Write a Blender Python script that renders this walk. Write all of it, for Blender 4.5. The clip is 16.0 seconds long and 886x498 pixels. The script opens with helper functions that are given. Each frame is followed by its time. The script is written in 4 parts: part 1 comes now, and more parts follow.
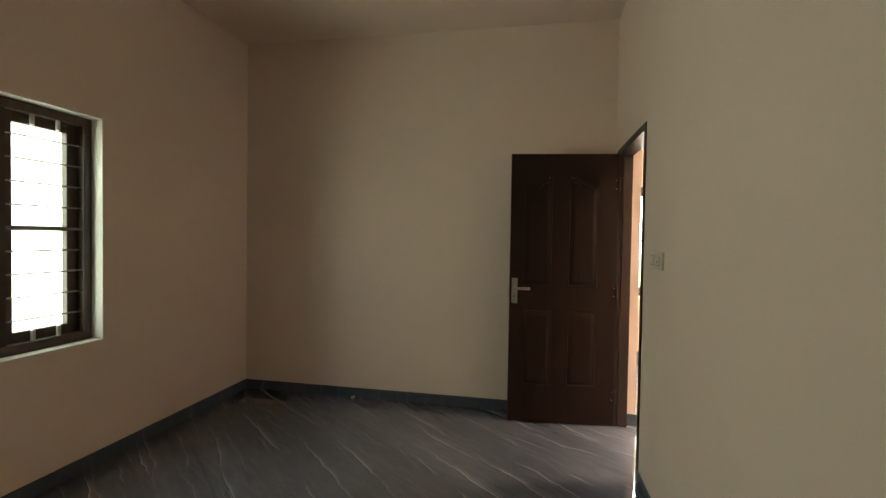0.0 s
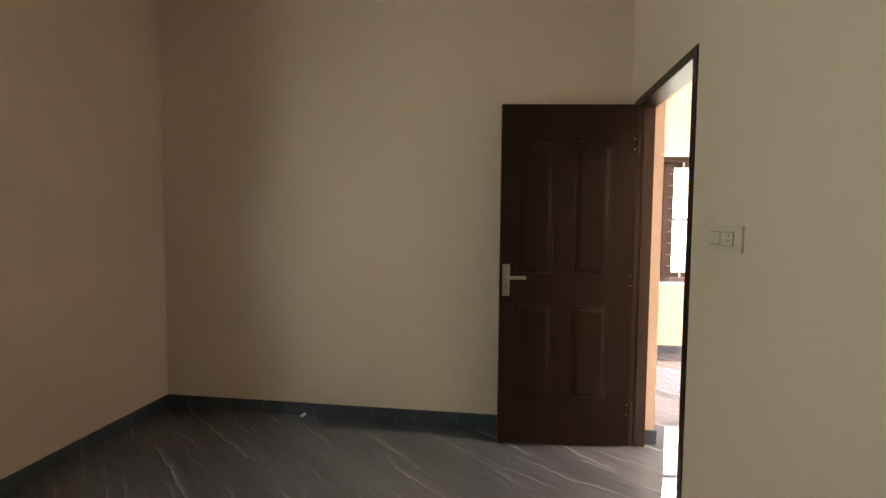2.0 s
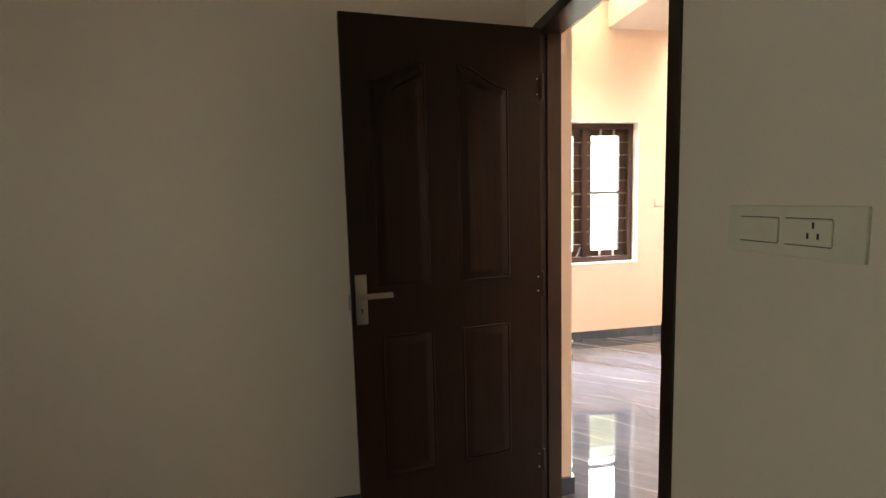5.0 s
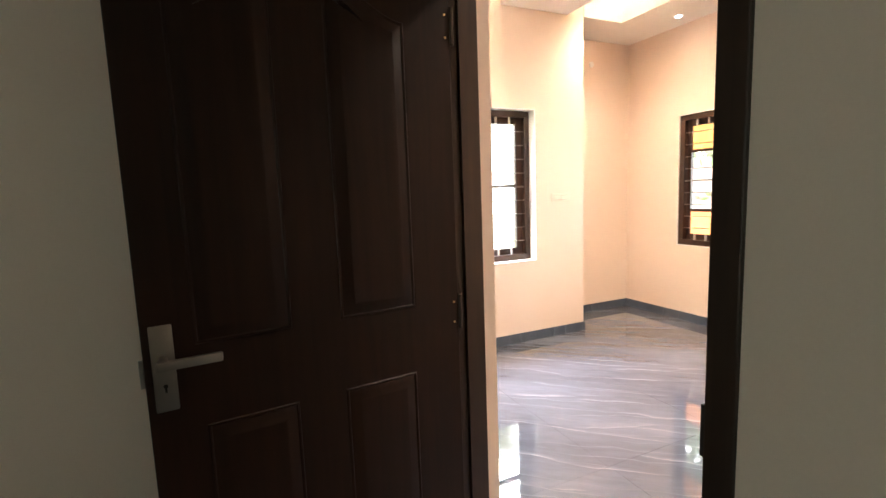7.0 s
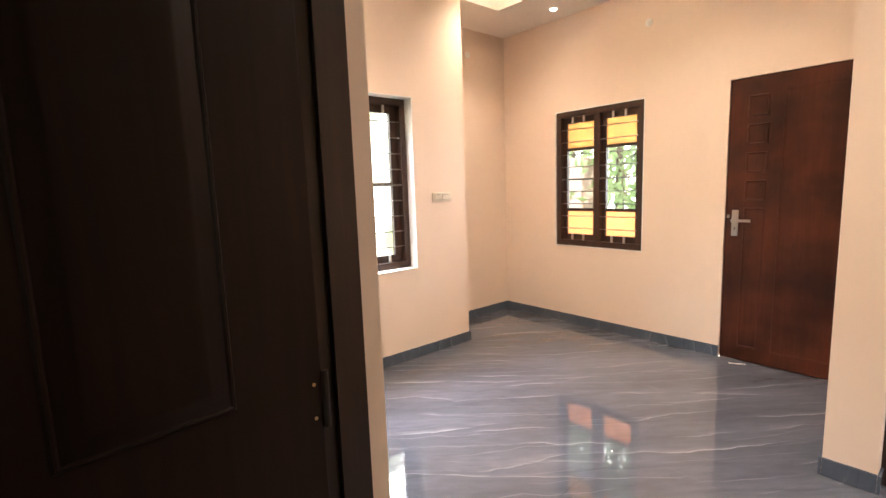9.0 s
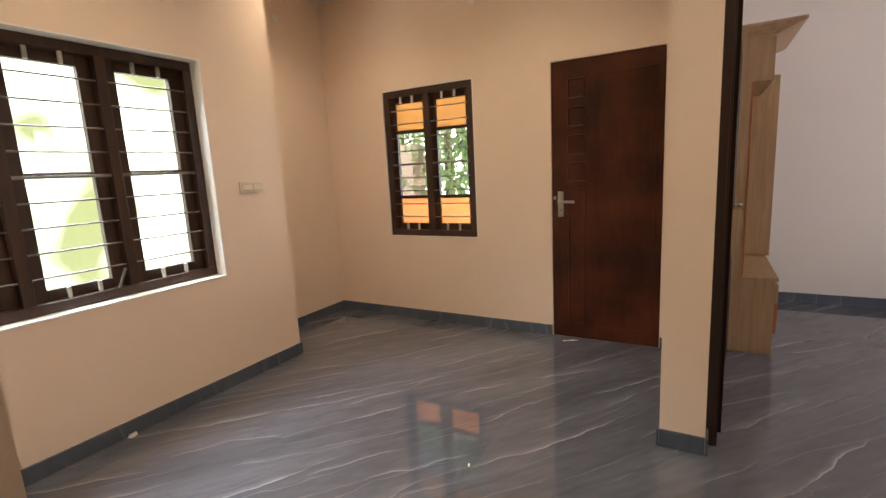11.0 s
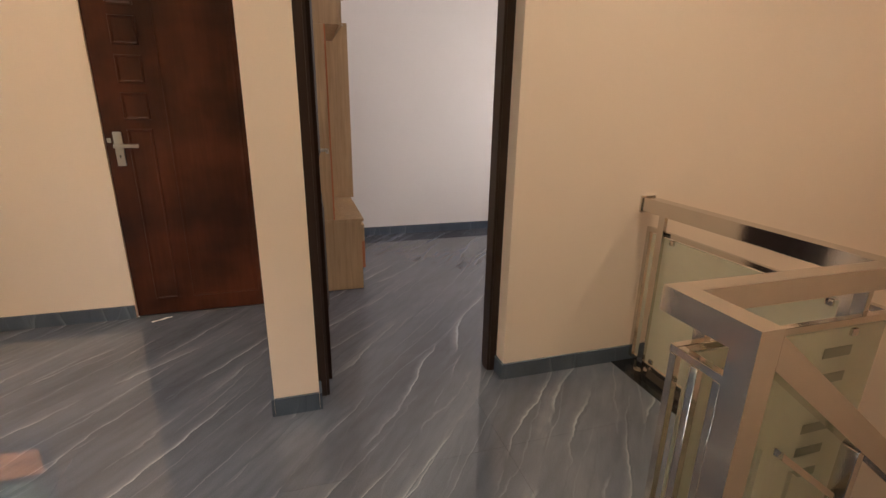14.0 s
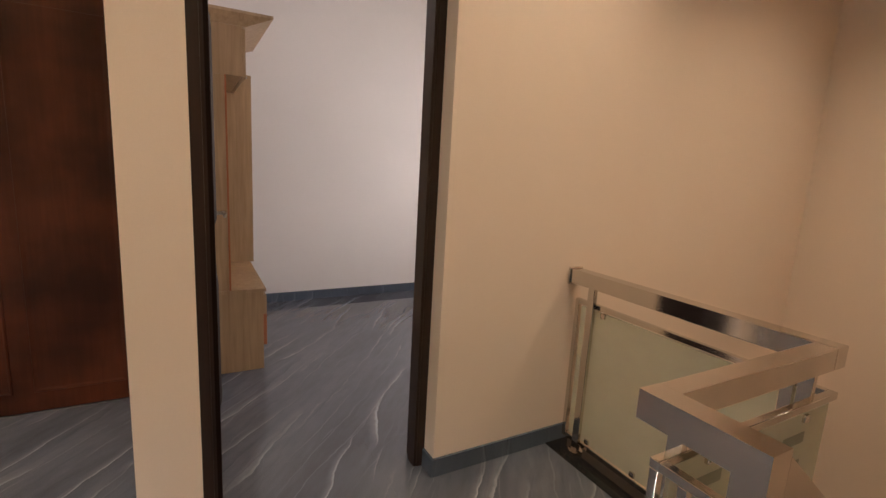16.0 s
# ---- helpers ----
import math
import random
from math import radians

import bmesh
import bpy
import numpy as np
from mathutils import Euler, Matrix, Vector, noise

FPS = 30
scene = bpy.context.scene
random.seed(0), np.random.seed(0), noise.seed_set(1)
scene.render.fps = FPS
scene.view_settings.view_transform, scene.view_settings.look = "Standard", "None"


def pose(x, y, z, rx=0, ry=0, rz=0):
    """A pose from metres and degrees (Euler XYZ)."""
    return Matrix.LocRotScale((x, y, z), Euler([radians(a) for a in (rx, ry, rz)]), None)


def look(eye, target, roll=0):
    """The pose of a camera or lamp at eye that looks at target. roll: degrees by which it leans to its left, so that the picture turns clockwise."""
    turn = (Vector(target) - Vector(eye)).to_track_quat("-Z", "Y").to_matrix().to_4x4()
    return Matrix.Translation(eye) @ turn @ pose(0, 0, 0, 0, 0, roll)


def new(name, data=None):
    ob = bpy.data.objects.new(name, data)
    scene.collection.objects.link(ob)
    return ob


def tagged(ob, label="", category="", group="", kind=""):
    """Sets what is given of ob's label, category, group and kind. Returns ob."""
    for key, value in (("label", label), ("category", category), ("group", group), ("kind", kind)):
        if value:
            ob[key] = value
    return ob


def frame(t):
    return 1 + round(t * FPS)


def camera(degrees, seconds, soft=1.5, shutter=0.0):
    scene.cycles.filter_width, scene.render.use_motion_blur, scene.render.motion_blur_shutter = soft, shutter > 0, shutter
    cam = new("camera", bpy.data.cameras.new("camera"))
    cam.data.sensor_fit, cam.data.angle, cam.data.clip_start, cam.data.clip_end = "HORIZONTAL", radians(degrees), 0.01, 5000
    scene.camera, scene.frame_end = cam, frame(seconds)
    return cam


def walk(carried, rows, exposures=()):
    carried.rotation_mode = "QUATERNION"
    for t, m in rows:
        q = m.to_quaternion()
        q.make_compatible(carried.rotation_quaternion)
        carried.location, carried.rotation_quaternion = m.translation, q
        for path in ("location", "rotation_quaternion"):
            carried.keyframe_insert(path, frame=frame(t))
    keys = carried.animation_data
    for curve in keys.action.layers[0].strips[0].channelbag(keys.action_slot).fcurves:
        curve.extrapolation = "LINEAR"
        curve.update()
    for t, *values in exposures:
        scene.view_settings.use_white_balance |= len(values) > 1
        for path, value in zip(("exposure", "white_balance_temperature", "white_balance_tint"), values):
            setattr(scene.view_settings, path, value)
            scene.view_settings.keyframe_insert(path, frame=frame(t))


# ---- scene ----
cam = camera(87.4, 16.0)
PATH = [
    (0, (-0.613, -3.788, 1.396), (-0.997, -1.826, 1.349), 0.9),
    (0.5, (-0.641, -3.598, 1.369), (-1.01, -1.633, 1.315), 0.8),
    (1, (-0.662, -3.378, 1.366), (-1.026, -1.412, 1.303), 0.4),
    (1.5, (-0.707, -3.201, 1.362), (-1.038, -1.23, 1.279), 0.5),
    (2, (-0.759, -3.012, 1.348), (-1.024, -1.033, 1.233), 0.5),
    (2.5, (-0.81, -2.826, 1.358), (-0.978, -0.838, 1.214), 0.3),
    (3, (-0.817, -2.651, 1.368), (-0.87, -0.659, 1.193), -0.5),
    (3.5, (-0.794, -2.486, 1.355), (-0.747, -0.496, 1.167), -0.8),
    (6, (-0.706, -1.664, 1.379), (-0.115, 0.232, 1.15), -1.9),
    (6.5, (-0.658, -1.522, 1.361), (0.058, 0.331, 1.125), -1.9),
    (7, (-0.595, -1.364, 1.359), (0.227, 0.444, 1.12), -2.1),
    (7.5, (-0.531, -1.243, 1.347), (0.385, 0.519, 1.109), -2.2),
    (8, (-0.478, -1.126, 1.356), (0.555, 0.569, 1.106), -2.4),
    (8.5, (-0.411, -0.997, 1.368), (0.748, 0.612, 1.107), -2.1),
    (11, (0.028, -0.619, 1.324), (1.74, 0.359, 0.991), -3.0),
    (11.5, (0.1, -0.618, 1.317), (1.906, 0.151, 0.935), -2.6),
    (12, (0.193, -0.616, 1.293), (2.083, -0.12, 0.868), -2.0),
    (12.5, (0.276, -0.607, 1.28), (2.209, -0.423, 0.804), -1.3),
    (13, (0.327, -0.616, 1.287), (2.256, -0.734, 0.774), -0.6),
    (13.5, (0.367, -0.628, 1.289), (2.251, -1.002, 0.732), -0.0),
    (14, (0.398, -0.645, 1.293), (2.224, -1.212, 0.704), 1.0),
    (14.5, (0.437, -0.665, 1.28), (2.205, -1.389, 0.687), 1.8),
    (15, (0.504, -0.671, 1.278), (2.239, -1.5, 0.727), 2.3),
    (15.5, (0.583, -0.659, 1.296), (2.305, -1.565, 0.836), 3.0),
    (16, (0.652, -0.649, 1.324), (2.375, -1.605, 0.978), 3.2),
]
walk(cam, [(t, look(eye, target, roll)) for t, eye, target, roll in PATH],
     exposures=[(0.0, 2.42, 6560, 15.5), (1.2, 2.66, 6560, 16.5), (2.5, 2.68, 6500, 16), (3.6, 2.40, 6450, 16), (6.0, 1.88, 6250, 14), (7.0, 1.9, 6050, 15), (8.5, 1.55, 6120, 16), (11.0, 0.26, 6500, 12), (12.0, 0.40, 6380, 9.5), (14.0, 0.44, 6340, 9), (16.0, 0.32, 6420, 11.5)])

# strengths of the place's light and of the added lamps and glows
DAY_A, DAY_BED, DAY_B, FILL_C = 4.0, 1.8, 6.0, 5.4
COVE, SPOT, SKY_A = 14.0, 51.0, 1000.0

# ---- world, sun and exposure ----
world = bpy.data.worlds.new("sky")
scene.world = world
world.use_nodes = True
wn = world.node_tree.nodes
sky = wn.new("ShaderNodeTexSky")
sky.sky_type = "NISHITA"
sky.sun_disc = False
sky.sun_elevation = radians(52)
sky.sun_rotation = radians(180)
wn["Background"].inputs["Strength"].default_value = 0.14
world.node_tree.links.new(sky.outputs["Color"], wn["Background"].inputs["Color"])
sun_data = bpy.data.lights.new("sun", "SUN")
sun_data.energy, sun_data.angle, sun_data.color = 5.0, radians(0.5), (1.0, 0.95, 0.86)
sun = new("sun", sun_data)
sun.matrix_world = look((0, -20, 25.6), (0, 0, 0))

# ---- plan ----
BX0, BX1, BY0, BY1, BH = -3.17, 0.0, -4.75, 0.0, 3.10      # bedroom
HX = 0.168                                                  # hall side of the bedroom wall
NY, NX, NY2 = 2.045, 2.413, 2.535                           # hall's north wall and its nook
EX = 3.475                                                  # hall's east wall
PX, PY0, PY1, PY2 = 2.238, -0.471, -0.658, -1.538           # pier and opening of the side room
SY = -4.30                                                  # far wall of the stairwell
CX1, CY0, CY1 = 5.06, -3.9, -0.658                          # side room
LY = -2.315                                                 # landing's edge
LX = 1.19
ST = -1.50                                                  # top of the stairs
DOWN = -3.0
T = 0.2


# ---- material helpers ----
def mat(name, base, rough=0.5, metal=0.0, vary=0.06, scale=6.0, bump=0.0, bscale=60.0, fine=0.03, spec=0.5, coat=0.0):
    """A plain paint, stone or metal with variation at two scales and a fine relief."""
    m = bpy.data.materials.new(name)
    m.use_nodes = True
    nt = m.node_tree
    n, l = nt.nodes, nt.links
    b = n["Principled BSDF"]
    b.inputs["Roughness"].default_value = rough
    b.inputs["Metallic"].default_value = metal
    b.inputs["Specular IOR Level"].default_value = spec
    b.inputs["Coat Weight"].default_value = coat
    tc = n.new("ShaderNodeTexCoord")
    big = n.new("ShaderNodeTexNoise")
    big.inputs["Scale"].default_value = scale
    big.inputs["Detail"].default_value = 3
    small = n.new("ShaderNodeTexNoise")
    small.inputs["Scale"].default_value = bscale
    small.inputs["Detail"].default_value = 4
    for q in (big, small):
        l.new(tc.outputs["Object"], q.inputs["Vector"])
    ramp = n.new("ShaderNodeValToRGB")
    lo = [max(0, c * (1 - vary)) for c in base]
    hi = [min(1, c * (1 + vary)) for c in base]
    ramp.color_ramp.elements[0].position, ramp.color_ramp.elements[1].position = 0.3, 0.7
    ramp.color_ramp.elements[0].color, ramp.color_ramp.elements[1].color = (*lo, 1), (*hi, 1)
    l.new(big.outputs["Fac"], ramp.inputs["Fac"])
    mix = n.new("ShaderNodeMix")
    mix.data_type, mix.blend_type = "RGBA", "MULTIPLY"
    mix.inputs[0].default_value = 1.0
    r2 = n.new("ShaderNodeValToRGB")
    r2.color_ramp.elements[0].position, r2.color_ramp.elements[1].position = 0.3, 0.7
    r2.color_ramp.elements[0].color = (1 - fine, 1 - fine, 1 - fine, 1)
    r2.color_ramp.elements[1].color = (1, 1, 1, 1)
    l.new(small.outputs["Fac"], r2.inputs["Fac"])
    l.new(ramp.outputs["Color"], mix.inputs[6])
    l.new(r2.outputs["Color"], mix.inputs[7])
    l.new(mix.outputs[2], b.inputs["Base Color"])
    if bump:
        bp = n.new("ShaderNodeBump")
        bp.inputs["Strength"].default_value = bump
        bp.inputs["Distance"].default_value = 0.002
        l.new(small.outputs["Fac"], bp.inputs["Height"])
        l.new(bp.outputs["Normal"], b.inputs["Normal"])
    return m


def wood(name, dark, light, rough=0.4, scale=1.0, axis="Z", coat=0.0, blotch=0.25, spec=0.5):
    """Wood with long grain along one axis, blotches and pores."""
    m = bpy.data.materials.new(name)
    m.use_nodes = True
    nt = m.node_tree
    n, l = nt.nodes, nt.links
    b = n["Principled BSDF"]
    b.inputs["Roughness"].default_value = rough
    b.inputs["Coat Weight"].default_value = coat
    b.inputs["Specular IOR Level"].default_value = spec
    b.inputs["Coat Roughness"].default_value = 0.25
    tc = n.new("ShaderNodeTexCoord")
    mp = n.new("ShaderNodeMapping")
    st = {"X": (1.2, 22, 22), "Y": (22, 1.2, 22), "Z": (22, 22, 1.2)}[axis]
    mp.inputs["Scale"].default_value = [s * scale for s in st]
    l.new(tc.outputs["Object"], mp.inputs["Vector"])
    grain = n.new("ShaderNodeTexNoise")
    grain.inputs["Scale"].default_value = 2.2
    grain.inputs["Detail"].default_value = 6
    grain.inputs["Distortion"].default_value = 0.6
    l.new(mp.outputs["Vector"], grain.inputs["Vector"])
    ramp = n.new("ShaderNodeValToRGB")
    ramp.color_ramp.elements[0].position, ramp.color_ramp.elements[1].position = 0.32, 0.68
    ramp.color_ramp.elements[0].color, ramp.color_ramp.elements[1].color = (*dark, 1), (*light, 1)
    l.new(grain.outputs["Fac"], ramp.inputs["Fac"])
    blot = n.new("ShaderNodeTexNoise")
    blot.inputs["Scale"].default_value = 2.6
    blot.inputs["Detail"].default_value = 3
    l.new(tc.outputs["Object"], blot.inputs["Vector"])
    r2 = n.new("ShaderNodeValToRGB")
    r2.color_ramp.elements[0].position, r2.color_ramp.elements[1].position = 0.35, 0.65
    r2.color_ramp.elements[0].color = (1 - blotch, 1 - blotch, 1 - blotch, 1)
    l.new(blot.outputs["Fac"], r2.inputs["Fac"])
    mix = n.new("ShaderNodeMix")
    mix.data_type, mix.blend_type = "RGBA", "MULTIPLY"
    mix.inputs[0].default_value = 1.0
    l.new(ramp.outputs["Color"], mix.inputs[6])
    l.new(r2.outputs["Color"], mix.inputs[7])
    l.new(mix.outputs[2], b.inputs["Base Color"])
    bp = n.new("ShaderNodeBump")
    bp.inputs["Strength"].default_value = 0.12
    bp.inputs["Distance"].default_value = 0.001
    l.new(grain.outputs["Fac"], bp.inputs["Height"])
    l.new(bp.outputs["Normal"], b.inputs["Normal"])
    return m


def veined(name, base, light, dark, rough, turn=-40.0, spec=0.5, fine=0.10):
    """Polished vitrified tile printed with long wandering veins; the print runs on from tile to tile."""
    m = bpy.data.materials.new(name)
    m.use_nodes = True
    nt = m.node_tree
    n, l = nt.nodes, nt.links
    b = n["Principled BSDF"]
    b.inputs["Specular IOR Level"].default_value = spec
    tc = n.new("ShaderNodeTexCoord")
    place = n.new("ShaderNodeNewGeometry")
    rot = n.new("ShaderNodeVectorRotate")
    rot.rotation_type = "Z_AXIS"
    rot.inputs["Angle"].default_value = radians(-turn)
    l.new(place.outputs["Position"], rot.inputs["Vector"])
    mp = n.new("ShaderNodeMapping")
    mp.inputs["Scale"].default_value = (0.34, 1.75, 1.0)
    l.new(rot.outputs["Vector"], mp.inputs["Vector"])

    sep = n.new("ShaderNodeSeparateXYZ")
    l.new(rot.outputs["Vector"], sep.inputs[0])

    def calc(op, u, v=0.0, clamp=False):
        k = n.new("ShaderNodeMath")
        k.operation, k.use_clamp = op, clamp
        for i, q in enumerate((u, v)):
            if isinstance(q, (int, float)):
                k.inputs[i].default_value = q
            else:
                l.new(q, k.inputs[i])
        return k.outputs[0]

    def noise_at(scale, detail, shift):
        m2 = n.new("ShaderNodeMapping")
        m2.inputs["Location"].default_value = (shift, shift * 0.7, 0.0)
        m2.inputs["Scale"].default_value = scale
        l.new(rot.outputs["Vector"], m2.inputs["Vector"])
        t = n.new("ShaderNodeTexNoise")
        t.inputs["Scale"].default_value, t.inputs["Detail"].default_value = 1.0, detail
        l.new(m2.outputs["Vector"], t.inputs["Vector"])
        return t.outputs["Fac"]

    def stroke(freq, amp, shift, soft, power, off):
        """Long parallel strokes: a ragged edge that fades to one side and breaks off here and there."""
        bend = noise_at((0.42, 1.2, 1.0), 2, shift)
        wobble = calc("MULTIPLY", noise_at((5.0, 3.5, 1.0), 6, shift + 1.7), 0.075 * freq)
        run = calc("ADD", calc("MULTIPLY", sep.outputs["Y"], freq), calc("MULTIPLY", bend, amp))
        ph = calc("FRACT", calc("ADD", calc("ADD", run, wobble), off))
        fade = calc("SUBTRACT", 1.0, calc("DIVIDE", ph, soft), True)
        on = n.new("ShaderNodeMapRange")
        on.inputs["From Min"].default_value, on.inputs["From Max"].default_value = 0.47, 0.66
        l.new(noise_at((1.3, 6.5, 1.0), 4, shift + 3.3), on.inputs["Value"])
        return calc("MULTIPLY", calc("POWER", fade, power), on.outputs["Result"])

    cloud = n.new("ShaderNodeTexNoise")
    cloud.inputs["Scale"].default_value, cloud.inputs["Detail"].default_value = 1.3, 4
    l.new(mp.outputs["Vector"], cloud.inputs["Vector"])
    cr = n.new("ShaderNodeValToRGB")
    cr.color_ramp.elements[0].position, cr.color_ramp.elements[1].position = 0.32, 0.7
    cr.color_ramp.elements[0].color, cr.color_ramp.elements[1].color = (*dark, 1), (*base, 1)
    l.new(cloud.outputs["Fac"], cr.inputs["Fac"])
    grain = n.new("ShaderNodeTexNoise")
    grain.inputs["Scale"].default_value, grain.inputs["Detail"].default_value = 260, 2
    l.new(tc.outputs["Object"], grain.inputs["Vector"])
    gm = n.new("ShaderNodeMapRange")
    gm.inputs["From Min"].default_value, gm.inputs["From Max"].default_value = 0.3, 0.7
    gm.inputs["To Min"].default_value, gm.inputs["To Max"].default_value = 0.84, 1.1
    l.new(grain.outputs["Fac"], gm.inputs["Value"])
    gmul = n.new("ShaderNodeVectorMath")
    gmul.operation = "SCALE"
    l.new(cr.outputs["Color"], gmul.inputs[0])
    l.new(gm.outputs["Result"], gmul.inputs["Scale"])
    streaks = n.new("ShaderNodeMapRange")
    streaks.inputs["From Min"].default_value, streaks.inputs["From Max"].default_value = 0.35, 0.65
    streaks.inputs["To Min"].default_value, streaks.inputs["To Max"].default_value = 1.0 - fine, 1.0 + fine * 0.7
    l.new(noise_at((7.0, 26.0, 1.0), 6, 2.1), streaks.inputs["Value"])
    smul = n.new("ShaderNodeVectorMath")
    smul.operation = "SCALE"
    l.new(gmul.outputs["Vector"], smul.inputs[0])
    l.new(streaks.outputs["Result"], smul.inputs["Scale"])
    col = smul.outputs["Vector"]
    for freq, amp, shift, soft, power, off, c, k in (
            (3.1, 1.9, 0.0, 0.17, 1.5, 0.0, light, 0.30), (3.1, 1.9, 0.0, 0.032, 0.6, 0.0, light, 0.56), (3.1, 1.9, 0.0, 0.026, 0.5, 0.026, dark, 0.85),
            (6.1, 3.4, 5.1, 0.18, 1.5, 0.0, light, 0.24), (6.1, 3.4, 5.1, 0.045, 0.6, 0.0, light, 0.42), (6.1, 3.4, 5.1, 0.04, 0.5, 0.04, dark, 0.8),
            (11.3, 5.6, 7.3, 0.09, 0.8, 0.0, light, 0.22), (4.7, 2.6, 9.7, 0.14, 1.0, 0.0, dark, 0.8), (9.7, 5.0, 12.4, 0.07, 0.8, 0.0, dark, 0.7)):
        f = calc("MULTIPLY", stroke(freq, amp, shift, soft, power, off), k)
        mix = n.new("ShaderNodeMix")
        mix.data_type = "RGBA"
        l.new(f, mix.inputs[0])
        l.new(col, mix.inputs[6])
        mix.inputs[7].default_value = (*c, 1)
        col = mix.outputs[2]
    l.new(col, b.inputs["Base Color"])
    smear = n.new("ShaderNodeTexNoise")
    smear.inputs["Scale"].default_value, smear.inputs["Detail"].default_value = 3.0, 5
    l.new(tc.outputs["Object"], smear.inputs["Vector"])
    sm = n.new("ShaderNodeMapRange")
    sm.inputs["From Min"].default_value, sm.inputs["From Max"].default_value = 0.3, 0.7
    sm.inputs["To Min"].default_value, sm.inputs["To Max"].default_value = rough * 0.75, rough * 1.4
    l.new(smear.outputs["Fac"], sm.inputs["Value"])
    l.new(sm.outputs["Result"], b.inputs["Roughness"])
    wave = n.new("ShaderNodeTexNoise")
    wave.inputs["Scale"].default_value, wave.inputs["Detail"].default_value = 9.0, 1
    l.new(tc.outputs["Object"], wave.inputs["Vector"])
    bp = n.new("ShaderNodeBump")
    bp.inputs["Strength"].default_value, bp.inputs["Distance"].default_value = 0.03, 0.002
    l.new(wave.outputs["Fac"], bp.inputs["Height"])
    l.new(bp.outputs["Normal"], b.inputs["Normal"])
    return m


def clear(name, tint, gloss=0.08, rough=0.02, scatter=0.0):
    """Thin window glass: tinted transmission with a little mirror."""
    m = bpy.data.materials.new(name)
    m.use_nodes = True
    n, l = m.node_tree.nodes, m.node_tree.links
    n.remove(n["Principled BSDF"])
    tr = n.new("ShaderNodeBsdfTransparent")
    tr.inputs["Color"].default_value = (*tint, 1)
    gl = n.new("ShaderNodeBsdfGlossy")
    gl.inputs["Roughness"].default_value = rough
    mx = n.new("ShaderNodeMixShader")
    mx.inputs[0].default_value = gloss
    straight = tr.outputs[0]
    if scatter:
        # figured glass spreads part of the light
        tl = n.new("ShaderNodeBsdfTranslucent")
        tl.inputs["Color"].default_value = (*tint, 1)
        m2 = n.new("ShaderNodeMixShader")
        m2.inputs[0].default_value = scatter
        l.new(straight, m2.inputs[1])
        l.new(tl.outputs[0], m2.inputs[2])
        straight = m2.outputs[0]
    l.new(straight, mx.inputs[1])
    l.new(gl.outputs[0], mx.inputs[2])
    l.new(mx.outputs[0], n["Material Output"].inputs["Surface"])
    return m


def frosted(name, tint, through_part):
    """Sand-blasted glass: scatters both ways, lets part of the light straight through, and has a dull gloss."""
    m = bpy.data.materials.new(name)
    m.use_nodes = True
    n, l = m.node_tree.nodes, m.node_tree.links
    n.remove(n["Principled BSDF"])
    tl = n.new("ShaderNodeBsdfTranslucent")
    df = n.new("ShaderNodeBsdfDiffuse")
    tr = n.new("ShaderNodeBsdfTransparent")
    gl = n.new("ShaderNodeBsdfGlossy")
    gl.inputs["Roughness"].default_value = 0.12
    nz = n.new("ShaderNodeTexNoise")
    nz.inputs["Scale"].default_value = 9.0
    rp = n.new("ShaderNodeValToRGB")
    rp.color_ramp.elements[0].color = (*[c * 0.9 for c in tint], 1)
    rp.color_ramp.elements[1].color = (*tint, 1)
    l.new(nz.outputs["Fac"], rp.inputs["Fac"])
    for q in (tl, df, tr):
        l.new(rp.outputs["Color"], q.inputs["Color"])
    cur = None
    for a, bb, f in ((tl, df, 0.55), (None, tr, through_part), (None, gl, 0.07)):
        mx = n.new("ShaderNodeMixShader")
        mx.inputs[0].default_value = f
        l.new((cur or a).outputs[0], mx.inputs[1])
        l.new(bb.outputs[0], mx.inputs[2])
        cur = mx
    l.new(cur.outputs[0], n["Material Output"].inputs["Surface"])
    return m


def glow(name, color, strength, second=None, scale=1.0):
    """A surface that gives off light."""
    m = bpy.data.materials.new(name)
    m.use_nodes = True
    n, l = m.node_tree.nodes, m.node_tree.links
    n.remove(n["Principled BSDF"])
    em = n.new("ShaderNodeEmission")
    em.inputs["Color"].default_value = (*color, 1)
    em.inputs["Strength"].default_value = strength
    if second:
        tc = n.new("ShaderNodeTexCoord")
        nz = n.new("ShaderNodeTexNoise")
        nz.inputs["Scale"].default_value, nz.inputs["Detail"].default_value = scale, 1
        rp = n.new("ShaderNodeValToRGB")
        rp.color_ramp.elements[0].position, rp.color_ramp.elements[1].position = 0.40, 0.62
        rp.color_ramp.elements[0].color, rp.color_ramp.elements[1].color = (*color, 1), (*second, 1)
        l.new(tc.outputs["Object"], nz.inputs["Vector"])
        l.new(nz.outputs["Fac"], rp.inputs["Fac"])
        l.new(rp.outputs["Color"], em.inputs["Color"])
    l.new(em.outputs[0], n["Material Output"].inputs["Surface"])
    return m


